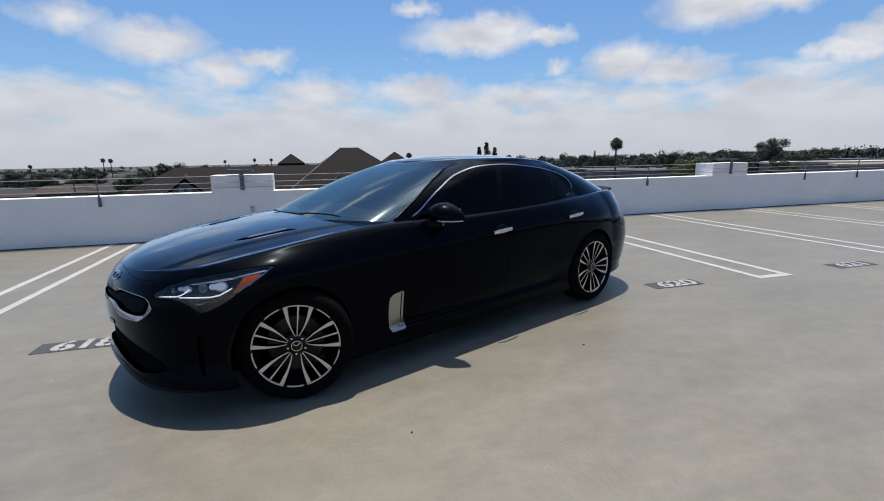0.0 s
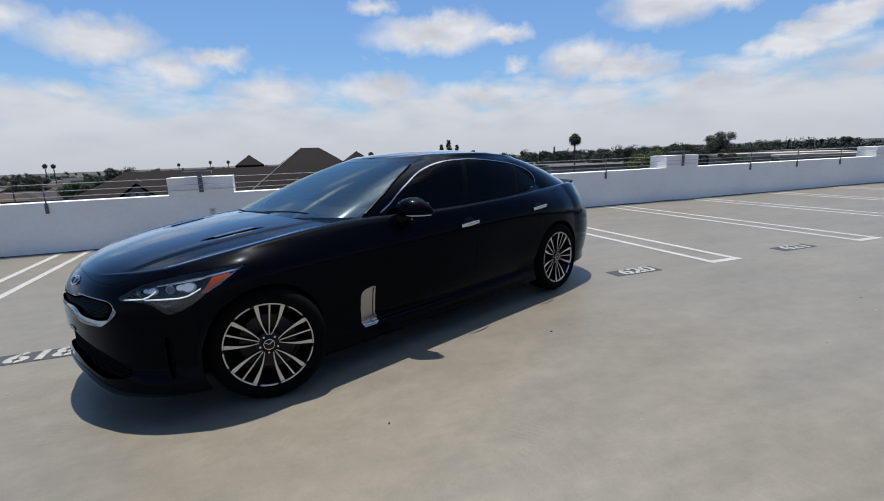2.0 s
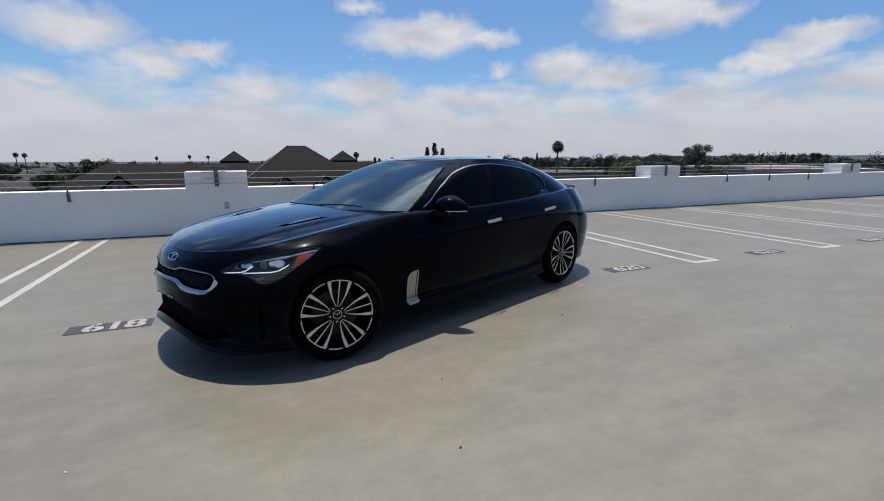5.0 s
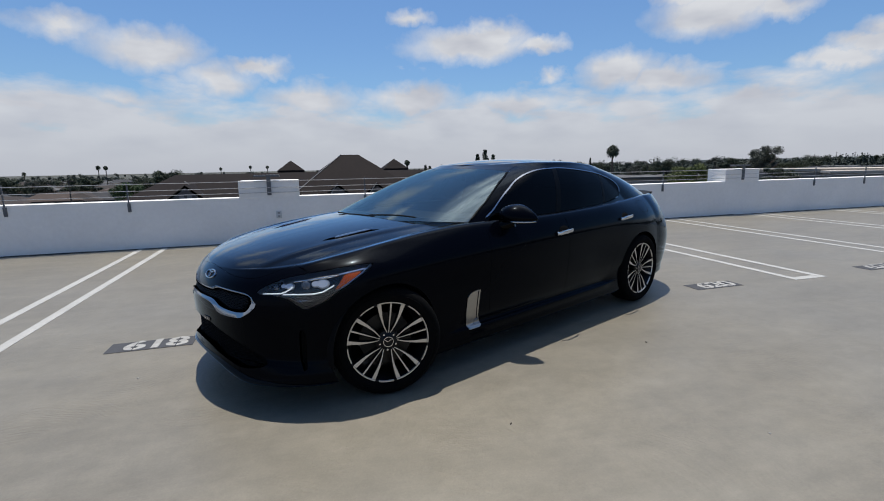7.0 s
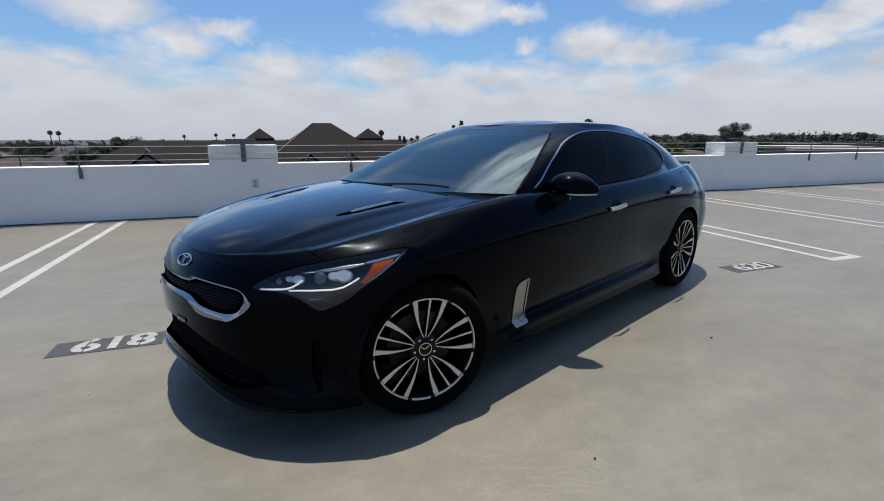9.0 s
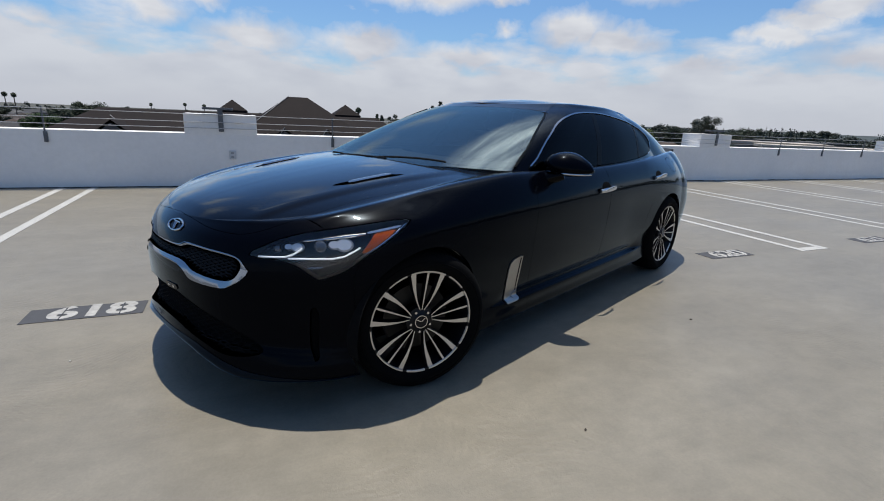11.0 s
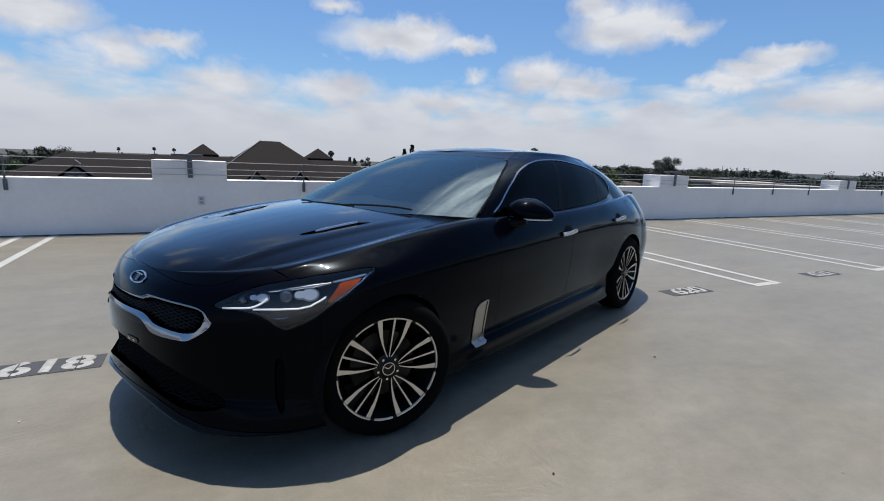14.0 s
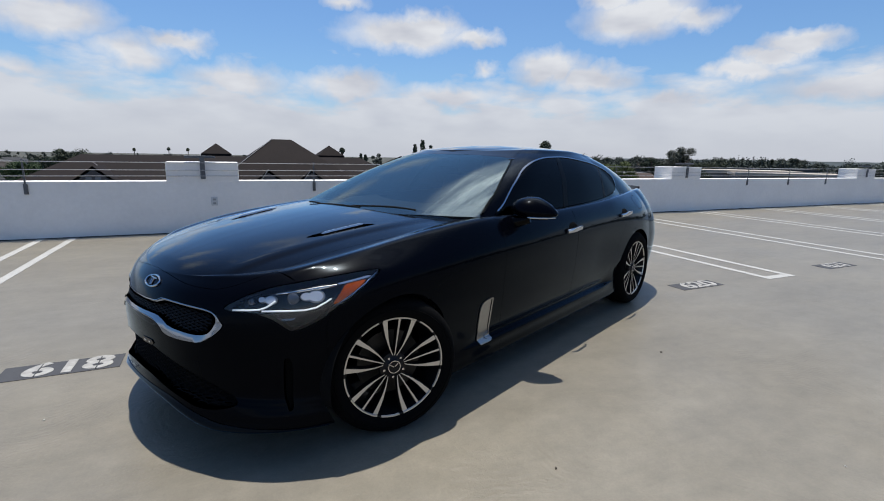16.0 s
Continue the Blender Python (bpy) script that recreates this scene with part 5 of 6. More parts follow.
def build_wheel(phase):
    wheel = new("wheel")
    bm = bmesh.new()
    revolve(bm, [(0.2393, 0.03), (0.2456, 0.004), (0.254, -0.005), (0.275, -0.014), (0.304, -0.010), (0.320, 0.006), (0.328, 0.022), (0.330, 0.05), (0.330, 0.165), (0.320, 0.20), (0.24, 0.215)], 72)
    tyre = part("tyre", bm, RUBBER, wheel, "black low-profile tyre", smooth=True)
    bm = bmesh.new()
    for r, y in ((0.290, -0.0135), (0.270, -0.0105)):
        revolve(bm, [(r - 0.0016, y + 0.002), (r, y - 0.0016), (r + 0.0016, y + 0.002)], 72)
    part("sidewall_rib", bm, RUBBER, tyre, smooth=True)
    bm = bmesh.new()
    revolve(bm, [(0.256, 0.010), (0.2545, 0.001), (0.248, 0.001), (0.245, 0.006), (0.240, 0.03), (0.224, 0.06), (0.215, 0.15), (0.225, 0.2)], 72)
    rim = part("rim", bm, POCKET, wheel, "dark painted rim", smooth=True)
    outer = ((0.056, 0.070, 0.085, 0.11, 0.16, 0.246), (0.010, 0.018, 0.026, 0.038, 0.056, 0.0765))
    outer_w = ((0.056, 0.10, 0.13, 0.17, 0.246), (0.004, 0.0072, 0.0110, 0.0165, 0.0275))
    mid_w = ((0.056, 0.14, 0.246), (0.004, 0.0070, 0.0110))
    for k in range(5):
        a = radians(90 + phase + 72 * k)
        for kind in (-1, 0, 1):
            bm = bmesh.new()
            if kind:
                blade(bm, outer, outer_w, 0.004, kind)
            else:
                blade(bm, ((0, 1), (0, 0)), mid_w, 0.005, 1)
            bmesh.ops.transform(bm, matrix=Matrix.Rotation(-a, 4, "Y"), verts=bm.verts)
            spoke = part("spoke", bm, ALLOY, wheel, "machined bright spoke face")
            spoke.data.materials.append(POCKET)
        for start, sweep in ((-20, 40), (25, 22)):
            bm = bmesh.new()
            revolve(bm, [(0.2550, 0.0010), (0.2545, -0.0015), (0.2480, -0.001), (0.2450, 0.004)], 10, a + radians(start), radians(sweep))
            part("rim_arc", bm, ALLOY, rim, "machined bright rim edge")
    bm = bmesh.new()
    revolve(bm, [(0.0001, 0.012), (0.030, 0.012), (0.034, 0.016), (0.040, 0.022), (0.070, 0.026), (0.075, 0.05)], 40)
    hub = part("hub", bm, POCKET, wheel, "dark hub", smooth=True)
    bm = bmesh.new()
    revolve(bm, [(0.0285, 0.013), (0.0285, 0.0095), (0.0325, 0.0095), (0.0325, 0.014)], 40)
    for way in (40, 150):
        box(bm, 0.002, 0.025, 0.010, 0.0125, -0.0022, 0.0022, m=Matrix.Rotation(-radians(way), 4, "Y"))
    part("centre_cap", bm, SATIN, hub, "bright centre cap mark", smooth=True)
    for k in range(5):
        a = radians(90 + phase + 36 + 72 * k)
        bm = bmesh.new()
        cylinder(bm, pose(0.052 * math.cos(a), 0.022, 0.052 * math.sin(a), 90), 0.0075, 0.0065, 0.014, 6)
        part("wheel_nut", bm, SATIN, hub)
    bm = bmesh.new()
    revolve(bm, [(0.07, 0.085), (0.165, 0.085), (0.165, 0.11), (0.07, 0.11)], 48)
    part("brake_disc", bm, STEEL, wheel, "grey brake disc", smooth=True)
    # the rim and all within it, a little smaller than drawn
    for ob in wheel.children_recursive:
        if not ob.name.startswith(("tyre", "sidewall_rib")):
            ob.data.transform(Matrix.Diagonal((0.965, 1, 0.965, 1)))
    return wheel


def build_caliper(x, side):
    bm = bmesh.new()
    box(bm, x + 0.09, x + 0.185, 0, 0.07, 0.26, 0.46, bevel=0.02)
    for v in bm.verts:
        v.co.y = (v.co.y - HUB + 0.065) * side
    part("brake_caliper", bm, POCKET, car, "dark brake caliper", smooth=True)


for x, phase, hub_y, steer in ((0.0, -6.0, HUB, -21.0), (2.925, -23.0, HUB + 0.04, 0.0)):
    first = build_wheel(phase)
    for side, w in ((-1, first), (1, None)):
        if w is None:
            w = copy_thing(first, pose(x, hub_y, 0.33, 0, 0, 180))
        w.parent = car
        w.matrix_basis = pose(x, side * hub_y, 0.33, 0, 0, steer + (0 if side < 0 else 180))
    for side in (1, -1):
        build_caliper(x, side)
        bm = bmesh.new()
        revolve(bm, [(ARCH + 0.003, -0.885), (ARCH + 0.006, -0.55), (0.10, -0.55)], 40, radians(-12), radians(204))
        for v in bm.verts:
            v.co = Vector((v.co.x + x, v.co.y * side, v.co.z + 0.335))
        part("wheel_liner", bm, DARK, car, "dark wheel-arch liner")
bm = bmesh.new()
box(bm, -0.5, 3.6, -0.62, 0.62, 0.17, 0.28)
box(bm, 0.45, 2.46, -0.855, 0.855, 0.19, 0.235)
part("underbody", bm, DARK, car)


# ---- painted numbers, rail and small things on the deck ----
def number_mesh(text, size):
    font = bpy.data.curves.new("digits", "FONT")
    font.body, font.size, font.extrude, font.offset = text, size, 0.0015, 0.008
    font.align_x, font.align_y, font.space_character = "CENTER", "CENTER", 0.98
    ob = bpy.data.objects.new("digits", font)
    scene.collection.objects.link(ob)
    bpy.context.view_layer.update()
    me = bpy.data.meshes.new_from_object(ob.evaluated_get(bpy.context.evaluated_depsgraph_get()))
    bpy.data.objects.remove(ob)
    return me


def build_number(text, x, y, turn=0):
    patch = thing("bay_number", "dark patch with a white stencilled bay number" if text else "dark patch with an unreadable white number", "bay number", pose(x, y, 0, 0, 0, turn), "bay numbers")
    bm = bmesh.new()
    box(bm, -0.305, 0.305, -0.105, 0.105, -0.002, 0.003)
    part("patch", bm, PLATE, patch)
    if text:
        for k, dx in enumerate((-0.15, 0.0, 0.15)):
            me = number_mesh(text[k], 0.262)
            me.materials.clear()
            me.materials.append(DIGIT)
            digit = new("digit", me)
            digit.parent = patch
            digit.matrix_basis = Matrix.Translation((dx + 0.03, 0, 0.0045)) @ Matrix.Diagonal((1.22, 1.0, 1, 1))
            tagged(digit, "white stencilled digit")
        # the stencil's bridges
        for k, dx in enumerate((-0.15, 0.0, 0.15)):
            if text[k] == "1":
                continue
            bm = bmesh.new()
            box(bm, dx + 0.0265, dx + 0.0335, -0.09, 0.09, 0.003, 0.0072)
            part("stencil_bridge", bm, PLATE, patch)
    else:
        for dx in (-0.15, 0.0, 0.15):
            bm = bmesh.new()
            box(bm, dx - 0.05, dx + 0.05, -0.07, 0.07, 0.0, 0.006)
            part("number_bar", bm, DIGIT, patch)


for text, x, y in (("618", -1.635, 1.415), ("620", 3.835, 1.37), ("621", 6.46, 1.40), ("", 9.15, 1.40), ("", 11.85, 1.40), ("", 14.5, 1.40)):
    build_number(text, x, y)


def build_post(x, tall):
    if tall:
        post = thing("rail_post", "dark steel rail post with a flat top bar", "rail post", pose(x, WALL_Y, 0), "rail posts")
        bm = bmesh.new()
        box(bm, -0.036, 0.036, -0.028, -0.006, 0.86, 1.20, bevel=0.003)
        part("plate", bm, RAIL, post)
        bm = bmesh.new()
        box(bm, -0.25, 0.19, -0.03, 0.16, 1.19, 1.225, bevel=0.004)
        part("top_bar", bm, RAIL, post, "flat dark top bar")
    else:
        post = thing("rail_post", "thin dark steel rail post bolted to the parapet wall", "rail post", pose(x, WALL_Y, 0), "rail posts")
        bm = bmesh.new()
        box(bm, -0.024, 0.024, -0.022, 0.0, 0.65, 0.80, bevel=0.003)
        part("foot_plate", bm, RAIL, post)
        bm = bmesh.new()
        box(bm, -0.011, 0.011, -0.020, -0.004, 0.79, 1.145, bevel=0.002)
        part("upright", bm, RAIL, post)
    for z in (0.72, 0.68) if not tall else (0.90, 0.96):
        bm = bmesh.new()
        cylinder(bm, pose(0, -0.030, z, 90), 0.007, 0.007, 0.012, 6)
        part("bolt", bm, RAIL, post)


for c in PIERS:
    build_post(c + 0.52, True)
for x in (-10.4, -8.6, -6.8, -4.99, -3.25, 0.75, 2.15, 3.98, 5.83, 7.68, 12.46, 14.30, 16.17, 20.73, 22.6, 24.4, 26.3, 31.8, 33.6, 35.5, 37.3, 42.8, 44.6, 46.5, 48.3):
    build_post(x, False)
for z in (0.91, 1.00, 1.115):
    cable = thing("rail_cable", "thin taut steel cable above the parapet wall", "cable", pose(0, WALL_Y - 0.028, z), "rail cables")
    bm = bmesh.new()
    tube(bm, [(-29.7, 0, 0), (74.7, 0, 0)], 0.0055, 6)
    part("strand", bm, CABLE, cable)
outlet = thing("wall_outlet", "small grey electrical outlet cover on the parapet wall", "outlet", pose(-0.85, WALL_Y, 0.50))
bm = bmesh.new()
box(bm, -0.048, 0.048, -0.022, 0.0, -0.068, 0.068, bevel=0.006)
part("cover", bm, OUTLET, outlet)
for z in (-0.03, 0.03):
    bm = bmesh.new()
    box(bm, -0.022, 0.022, -0.0245, -0.020, z - 0.016, z + 0.016, bevel=0.002)
    part("socket", bm, SOCKET, outlet)


def build_scrap(x, y, size, mat, label, seed):
    scrap = thing("scrap", label, "debris", pose(x, y, 0, 0, 0, seed * 47), "scraps on the deck")
    rng = random.Random(seed)
    bm = bmesh.new()
    ring = [bm.verts.new((size * math.cos(a) * rng.uniform(0.6, 1.1), 0.5 * size * math.sin(a) * rng.uniform(0.6, 1.1), 0.003 + 0.4 * size * rng.random())) for a in np.linspace(0, 2 * math.pi, 9, endpoint=False)]
    low = [bm.verts.new((v.co.x * 0.9, v.co.y * 0.9, 0.0)) for v in ring]
    bm.faces.new(ring)
    for k in range(9):
        bm.faces.new((ring[k], low[k], low[(k + 1) % 9], ring[(k + 1) % 9]))
    part("flake", bm, mat, scrap)


LEAF = material("dry_leaf", (0.03, 0.022, 0.014), rough=0.9, grain=0.3)
CHIP = material("pale_chip", (0.6, 0.58, 0.54), rough=0.9, grain=0.2)
for k, (x, y, size, mat, label) in enumerate((
        (0.545, -0.525, 0.010, LEAF, "small dark dry leaf on the concrete"), (1.734, -1.011, 0.006, CHIP, "tiny pale chip on the concrete"),
        (2.0, 0.21, 0.010, LEAF, "small dark speck on the concrete"), (3.55, -0.77, 0.007, LEAF, "small dark speck on the concrete"), (4.576, -0.503, 0.008, CHIP, "tiny pale chip on the concrete"), (4.835, -0.256, 0.010, CHIP, "tiny pale chip on the concrete"),
        (-1.35, -0.72, 0.010, CHIP, "pale chip on the concrete"), (0.35, -1.23, 0.012, LEAF, "small dark dry leaf on the concrete"),
        (-1.55, 0.75, 0.008, CHIP, "tiny pale chip on the concrete"))):
    build_scrap(x, y, size, mat, label, k + 1)


# ---- the town beyond the parapet ----
STREET = -10.0
bm = bmesh.new()
bmesh.ops.create_grid(bm, x_segments=2, y_segments=2, size=1600, matrix=Matrix.Translation((0, 0, STREET)))
tagged(part("ground", bm, GROUND), "hazy flat town ground far below the deck", "ground", kind="structure")
bm = bmesh.new()
box(bm, -29.9, 74.9, -27.9, WALL_Y + 0.2, STREET, -0.36)
tagged(part("deck_storeys", bm, WALL), "concrete storeys under the parking deck", "building", kind="structure")

SHINGLE = material("brown_shingles", (0.0125, 0.0088, 0.0076), rough=0.9, spec=0.2, grain=0.18, size=3.0, stain=0.15, stain_size=0.25, bump=0.2)
RENDERED = material("cream_stucco", (0.22, 0.205, 0.19), rough=0.9, grain=0.06, size=2)
FLASH = material("roof_flashing", (0.25, 0.24, 0.23), rough=0.6, grain=0.1)
GABLE = material("brown_gable", (0.10, 0.085, 0.075), rough=0.9, grain=0.1, size=2)
PANE = material("dark_pane", (0.02, 0.022, 0.026), rough=0.15)


def roof_mesh(bm, base, topline):
    """A hipped roof from its four eave corners and its two ridge ends, with a thick edge."""
    b = [bm.verts.new(p) for p in base]
    low = [bm.verts.new((p[0], p[1], p[2] - 0.35)) for p in base]
    t = [bm.verts.new(p) for p in topline]
    if len(t) == 2:
        for f in ((b[0], b[1], t[1], t[0]), (b[1], b[2], t[1]), (b[2], b[3], t[0], t[1]), (b[3], b[0], t[0])):
            bm.faces.new(f)
    else:
        for k in range(4):
            bm.faces.new((b[k], b[(k + 1) % 4], t[(k + 1) % 4], t[k]))
        bm.faces.new(t)
    for k in range(4):
        bm.faces.new((low[k], low[(k + 1) % 4], b[(k + 1) % 4], b[k]))
    bm.faces.new(low[::-1])
    return bm


def rect(x0, x1, y0, y1, z):
    return [(x0, y0, z), (x1, y0, z), (x1, y1, z), (x0, y1, z)]


def build_hall():
    hall = thing("hall", "large building with dark brown shingled hip roofs and cupolas", "building", pose(0, 0, 0))
    bm = bmesh.new()
    roof_mesh(bm, rect(-20.5, 21.5, 47.5, 69, -3.4), [(-13.9, 58, 0.72), (15.0, 58, 0.78)])
    part("main_roof", bm, SHINGLE, hall, "long dark brown hip roof")
    bm = bmesh.new()
    roof_mesh(bm, rect(-3.9, 14.9, 45.5, 66.5, -3.4), rect(4.45, 6.42, 55.6, 56.6, 2.70))
    part("centre_roof", bm, SHINGLE, hall, "tall truncated pyramid roof")
    bm = bmesh.new()
    box(bm, -19.8, 20.8, 48.3, 68.2, STREET, -3.7)
    box(bm, -3.2, 14.2, 46.3, 48.5, STREET, -3.7)
    part("wall", bm, RENDERED, hall, "cream stucco wall")
    for x, w in ((-1.42, 1.62), (11.95, 1.62)):
        top_z = 2.17 if x < 0 else 2.24
        bm = bmesh.new()
        roof_mesh(bm, rect(x - w, x + w, 62 - w, 62 + w, 0.98), [(x - 0.03, 62, top_z), (x + 0.03, 62, top_z)])
        roof = part("cupola_roof", bm, SHINGLE, hall, "small pyramid roof")
        bm = bmesh.new()
        box(bm, x - w + 0.35, x + w - 0.35, 62 - w + 0.35, 62 + w - 0.35, -1.5, 0.66)
        part("cupola_wall", bm, RENDERED, roof)
        for dx in (-0.6, 0.6):
            bm = bmesh.new()
            box(bm, x + dx - 0.4, x + dx + 0.4, 62 - w + 0.30, 62 - w + 0.36, 0.05, 0.52)
            part("louvre", bm, PANE, roof)
    for x, y, z in ((-11.5, 50.4, -0.25), (3.3, 48.4, -0.45), (7.45, 48.4, -0.45)):
        bm = bmesh.new()
        v = [bm.verts.new(p) for p in ((x - 2.1, y, z - 1.65), (x + 2.1, y, z - 1.65), (x, y, z), (x - 2.1, y + 5, z - 1.65), (x + 2.1, y + 5, z - 1.65), (x, y + 5, z))]
        for f in ((v[0], v[3], v[5], v[2]), (v[1], v[2], v[5], v[4]), (v[0], v[1], v[4], v[3]), (v[3], v[4], v[5])):
            bm.faces.new(f)
        gable = part("gable_roof", bm, SHINGLE, hall, "small dormer gable")
        bm = bmesh.new()
        v = [bm.verts.new(p) for p in ((x - 1.75, y + 0.12, z - 1.65), (x + 1.75, y + 0.12, z - 1.65), (x, y + 0.12, z - 0.28))]
        w = [bm.verts.new((q.co.x, q.co.y - 0.16, q.co.z)) for q in v]
        bm.faces.new(v), bm.faces.new(w[::-1])
        for k in range(3):
            bm.faces.new((v[k], v[(k + 1) % 3], w[(k + 1) % 3], w[k]))
        part("gable_front", bm, GABLE, gable)
        for dx in (-0.35, 0.35):
            bm = bmesh.new()
            box(bm, x + dx - 0.22, x + dx + 0.22, y - 0.08, y - 0.02, z - 1.6, z - 0.95)
            part("gable_louvre", bm, RENDERED, gable)
    for a, b in (((-3.6, 45.8, -3.2), (4.4, 55.5, 2.76)), ((-8.0, 49.0, -2.74), (-12.6, 56.0, 0.03)), ((2.2, 48.0, -1.9), (3.3, 48.4, -0.4)), ((6.3, 48.0, -1.9), (7.4, 48.4, -0.4))):
        bm = bmesh.new()
        tube(bm, [a, b], 0.035, 6)
        part("flashing", bm, FLASH, hall)


build_hall()

LEAVES = material("dark_foliage", (0.034, 0.046, 0.024), rough=0.8, grain=0.35, size=0.7, stain=0.2, stain_size=0.1)
LEAVES_B = material("olive_foliage", (0.085, 0.105, 0.026), rough=0.8, grain=0.3, size=0.9)
LEAVES_G = material("fresh_foliage", (0.040, 0.070, 0.022), rough=0.8, grain=0.3, size=0.8)
# grey-green leaves, their colour lightened a little to stand for distance haze
LEAVES_C = material("grey_foliage", (0.058, 0.066, 0.050), rough=0.8, grain=0.35, size=0.7)
# far woods: the haze of distance is put into this paler, greyer leaf colour
WOODS = material("haze_tinted_foliage", (0.054, 0.064, 0.053), rough=0.9, spec=0.1, grain=0.25, size=0.12)
# the hill's haze is a blue-grey base colour, no air is modelled
HILL = material("haze_tinted_hill", (0.040, 0.050, 0.050), rough=1.0, grain=0.2, size=0.03)
BARK = material("bark", (0.09, 0.07, 0.055), rough=0.95, grain=0.3, size=3)


class Leaves:
    """Gathers bent leaf clumps and makes one mesh of them."""
    def __init__(self, seed):
        self.rng = np.random.default_rng(seed)
        self.quads = []

    def cloud(self, centre, radius, count, size, flat=0.8):
        """Leaves scattered through an uneven ball."""
        def ways():
            d = self.rng.normal(size=(count, 3))
            return d / np.linalg.norm(d, axis=1, keepdims=True)
        d, a = ways(), ways()
        r = radius * self.rng.uniform(0.45, 1.08, (count, 1))
        p = np.array(centre, float) + d * r * np.array((1.0, 1.0, flat))
        b = np.cross(a, d)
        b /= np.maximum(np.linalg.norm(b, axis=1, keepdims=True), 0.05)
        s = size * self.rng.uniform(0.6, 1.3, (count, 1))
        self.quads.append(np.stack([p - a * s, p + b * s * 0.6 + d * s * 0.2, p + a * s, p - b * s * 0.6 + d * s * 0.2], 1))

    def mesh(self, name, mat, parent=None, label=""):
        v = np.concatenate(self.quads).reshape(-1, 3)
        n = len(v) // 4
        corners = (np.arange(n)[:, None] * 4 + np.array([0, 1, 2, 0, 2, 3])).ravel()
        me = bpy.data.meshes.new(name)
        me.vertices.add(len(v))
        me.vertices.foreach_set("co", v.astype(np.float32).ravel())
        me.loops.add(len(corners))
        me.loops.foreach_set("vertex_index", corners.astype(np.int32))
        me.polygons.add(2 * n)
        me.polygons.foreach_set("loop_start", (np.arange(2 * n) * 3).astype(np.int32))
        me.update(calc_edges=True)
        me.materials.append(mat)
        ob = new(name, me)
        if parent is not None:
            ob.parent = parent
        return tagged(ob, label)


def build_tree(x, y, height, width, seed, leaves, label, form="round"):
    tree = thing("tree", label, "tree", pose(x, y, STREET), "trees in the town")
    rng = random.Random(seed)
    bm = bmesh.new()
    bend = rng.uniform(-0.3, 0.3)
    tube(bm, [(0, 0, 0), (bend * 0.5, 0, height * 0.3), (bend, 0, height * 0.6), (bend, 0.1, height * 0.85)], [height * 0.03, height * 0.024, height * 0.015, height * 0.005], 8)
    for k in range(6):
        a = rng.uniform(0, 6.28)
        z = height * rng.uniform(0.35, 0.6)
        tube(bm, [(bend, 0, z), (bend + 0.25 * width * math.cos(a), 0.25 * width * math.sin(a), z + 0.12 * height), (bend + 0.42 * width * math.cos(a), 0.42 * width * math.sin(a), z + 0.22 * height)], [height * 0.012, height * 0.008, height * 0.003], 6)
    part("trunk", bm, BARK, tree)
    crown = Leaves(seed)
    if form == "cone":
        for k in range(26):
            s = k / 25
            w = width * 0.5 * (1.05 - s) ** 0.8
            crown.cloud((rng.uniform(-0.3, 0.3) * w, rng.uniform(-0.3, 0.3) * w, height * (0.2 + 0.78 * s)), w + 0.1, int(150 - 70 * s), 0.15)
    else:
        for k in range(22):
            a = rng.uniform(0, 6.28)
            q = rng.uniform(0.05, 0.46) * width
            z = height * rng.uniform(0.50, 0.90)
            crown.cloud((bend + q * math.cos(a), q * math.sin(a), z), width * rng.uniform(0.08, 0.20), 520, width * 0.019)
    crown.mesh("crown", leaves, tree, "uneven leafy crown")
    return tree


def build_palm(x, y, top, seed, crown=1.5):
    palm = thing("palm", "tall thin fan palm with a small dark crown", "palm", pose(x, y, STREET), "palms in the town")
    rng = random.Random(seed)
    h = top - STREET
    bm = bmesh.new()
    tube(bm, [(0, 0, 0), (0.1, 0, h * 0.5), (0.05, 0, h - crown)], [0.28, 0.2, 0.17], 8)
    part("trunk", bm, BARK, palm)
    verts, faces = [], []
    for k in range(230):
        a = rng.uniform(0, 6.28)
        lift = rng.uniform(-1.0, 1.4)
        way = Vector((math.cos(a) * math.cos(lift), math.sin(a) * math.cos(lift), math.sin(lift)))
        side = Vector((-math.sin(a), math.cos(a), 0))
        root = Vector((0.05, 0, h - crown))
        mid = root + way * crown * 0.72
        tip = root + way * crown * rng.uniform(0.75, 1.15) + Vector((0, 0, -0.2 * crown))
        n = len(verts)
        w = 0.10 * crown
        verts.extend([root, mid + side * w, mid + Vector((0, 0, 0.1)), mid - side * w, tip])
        faces.extend([(n, n + 1, n + 2), (n, n + 2, n + 3), (n + 1, n + 4, n + 2), (n + 2, n + 4, n + 3)])
    mesh_object("crown", verts, faces, LEAVES, palm, "round crown of fan fronds")


def at(az, dist):
    return -0.5 + dist * math.sin(radians(az)), -2.6 + dist * math.cos(radians(az))


def rise(el, dist):
    return 1.36 + dist * math.tan(radians(el))


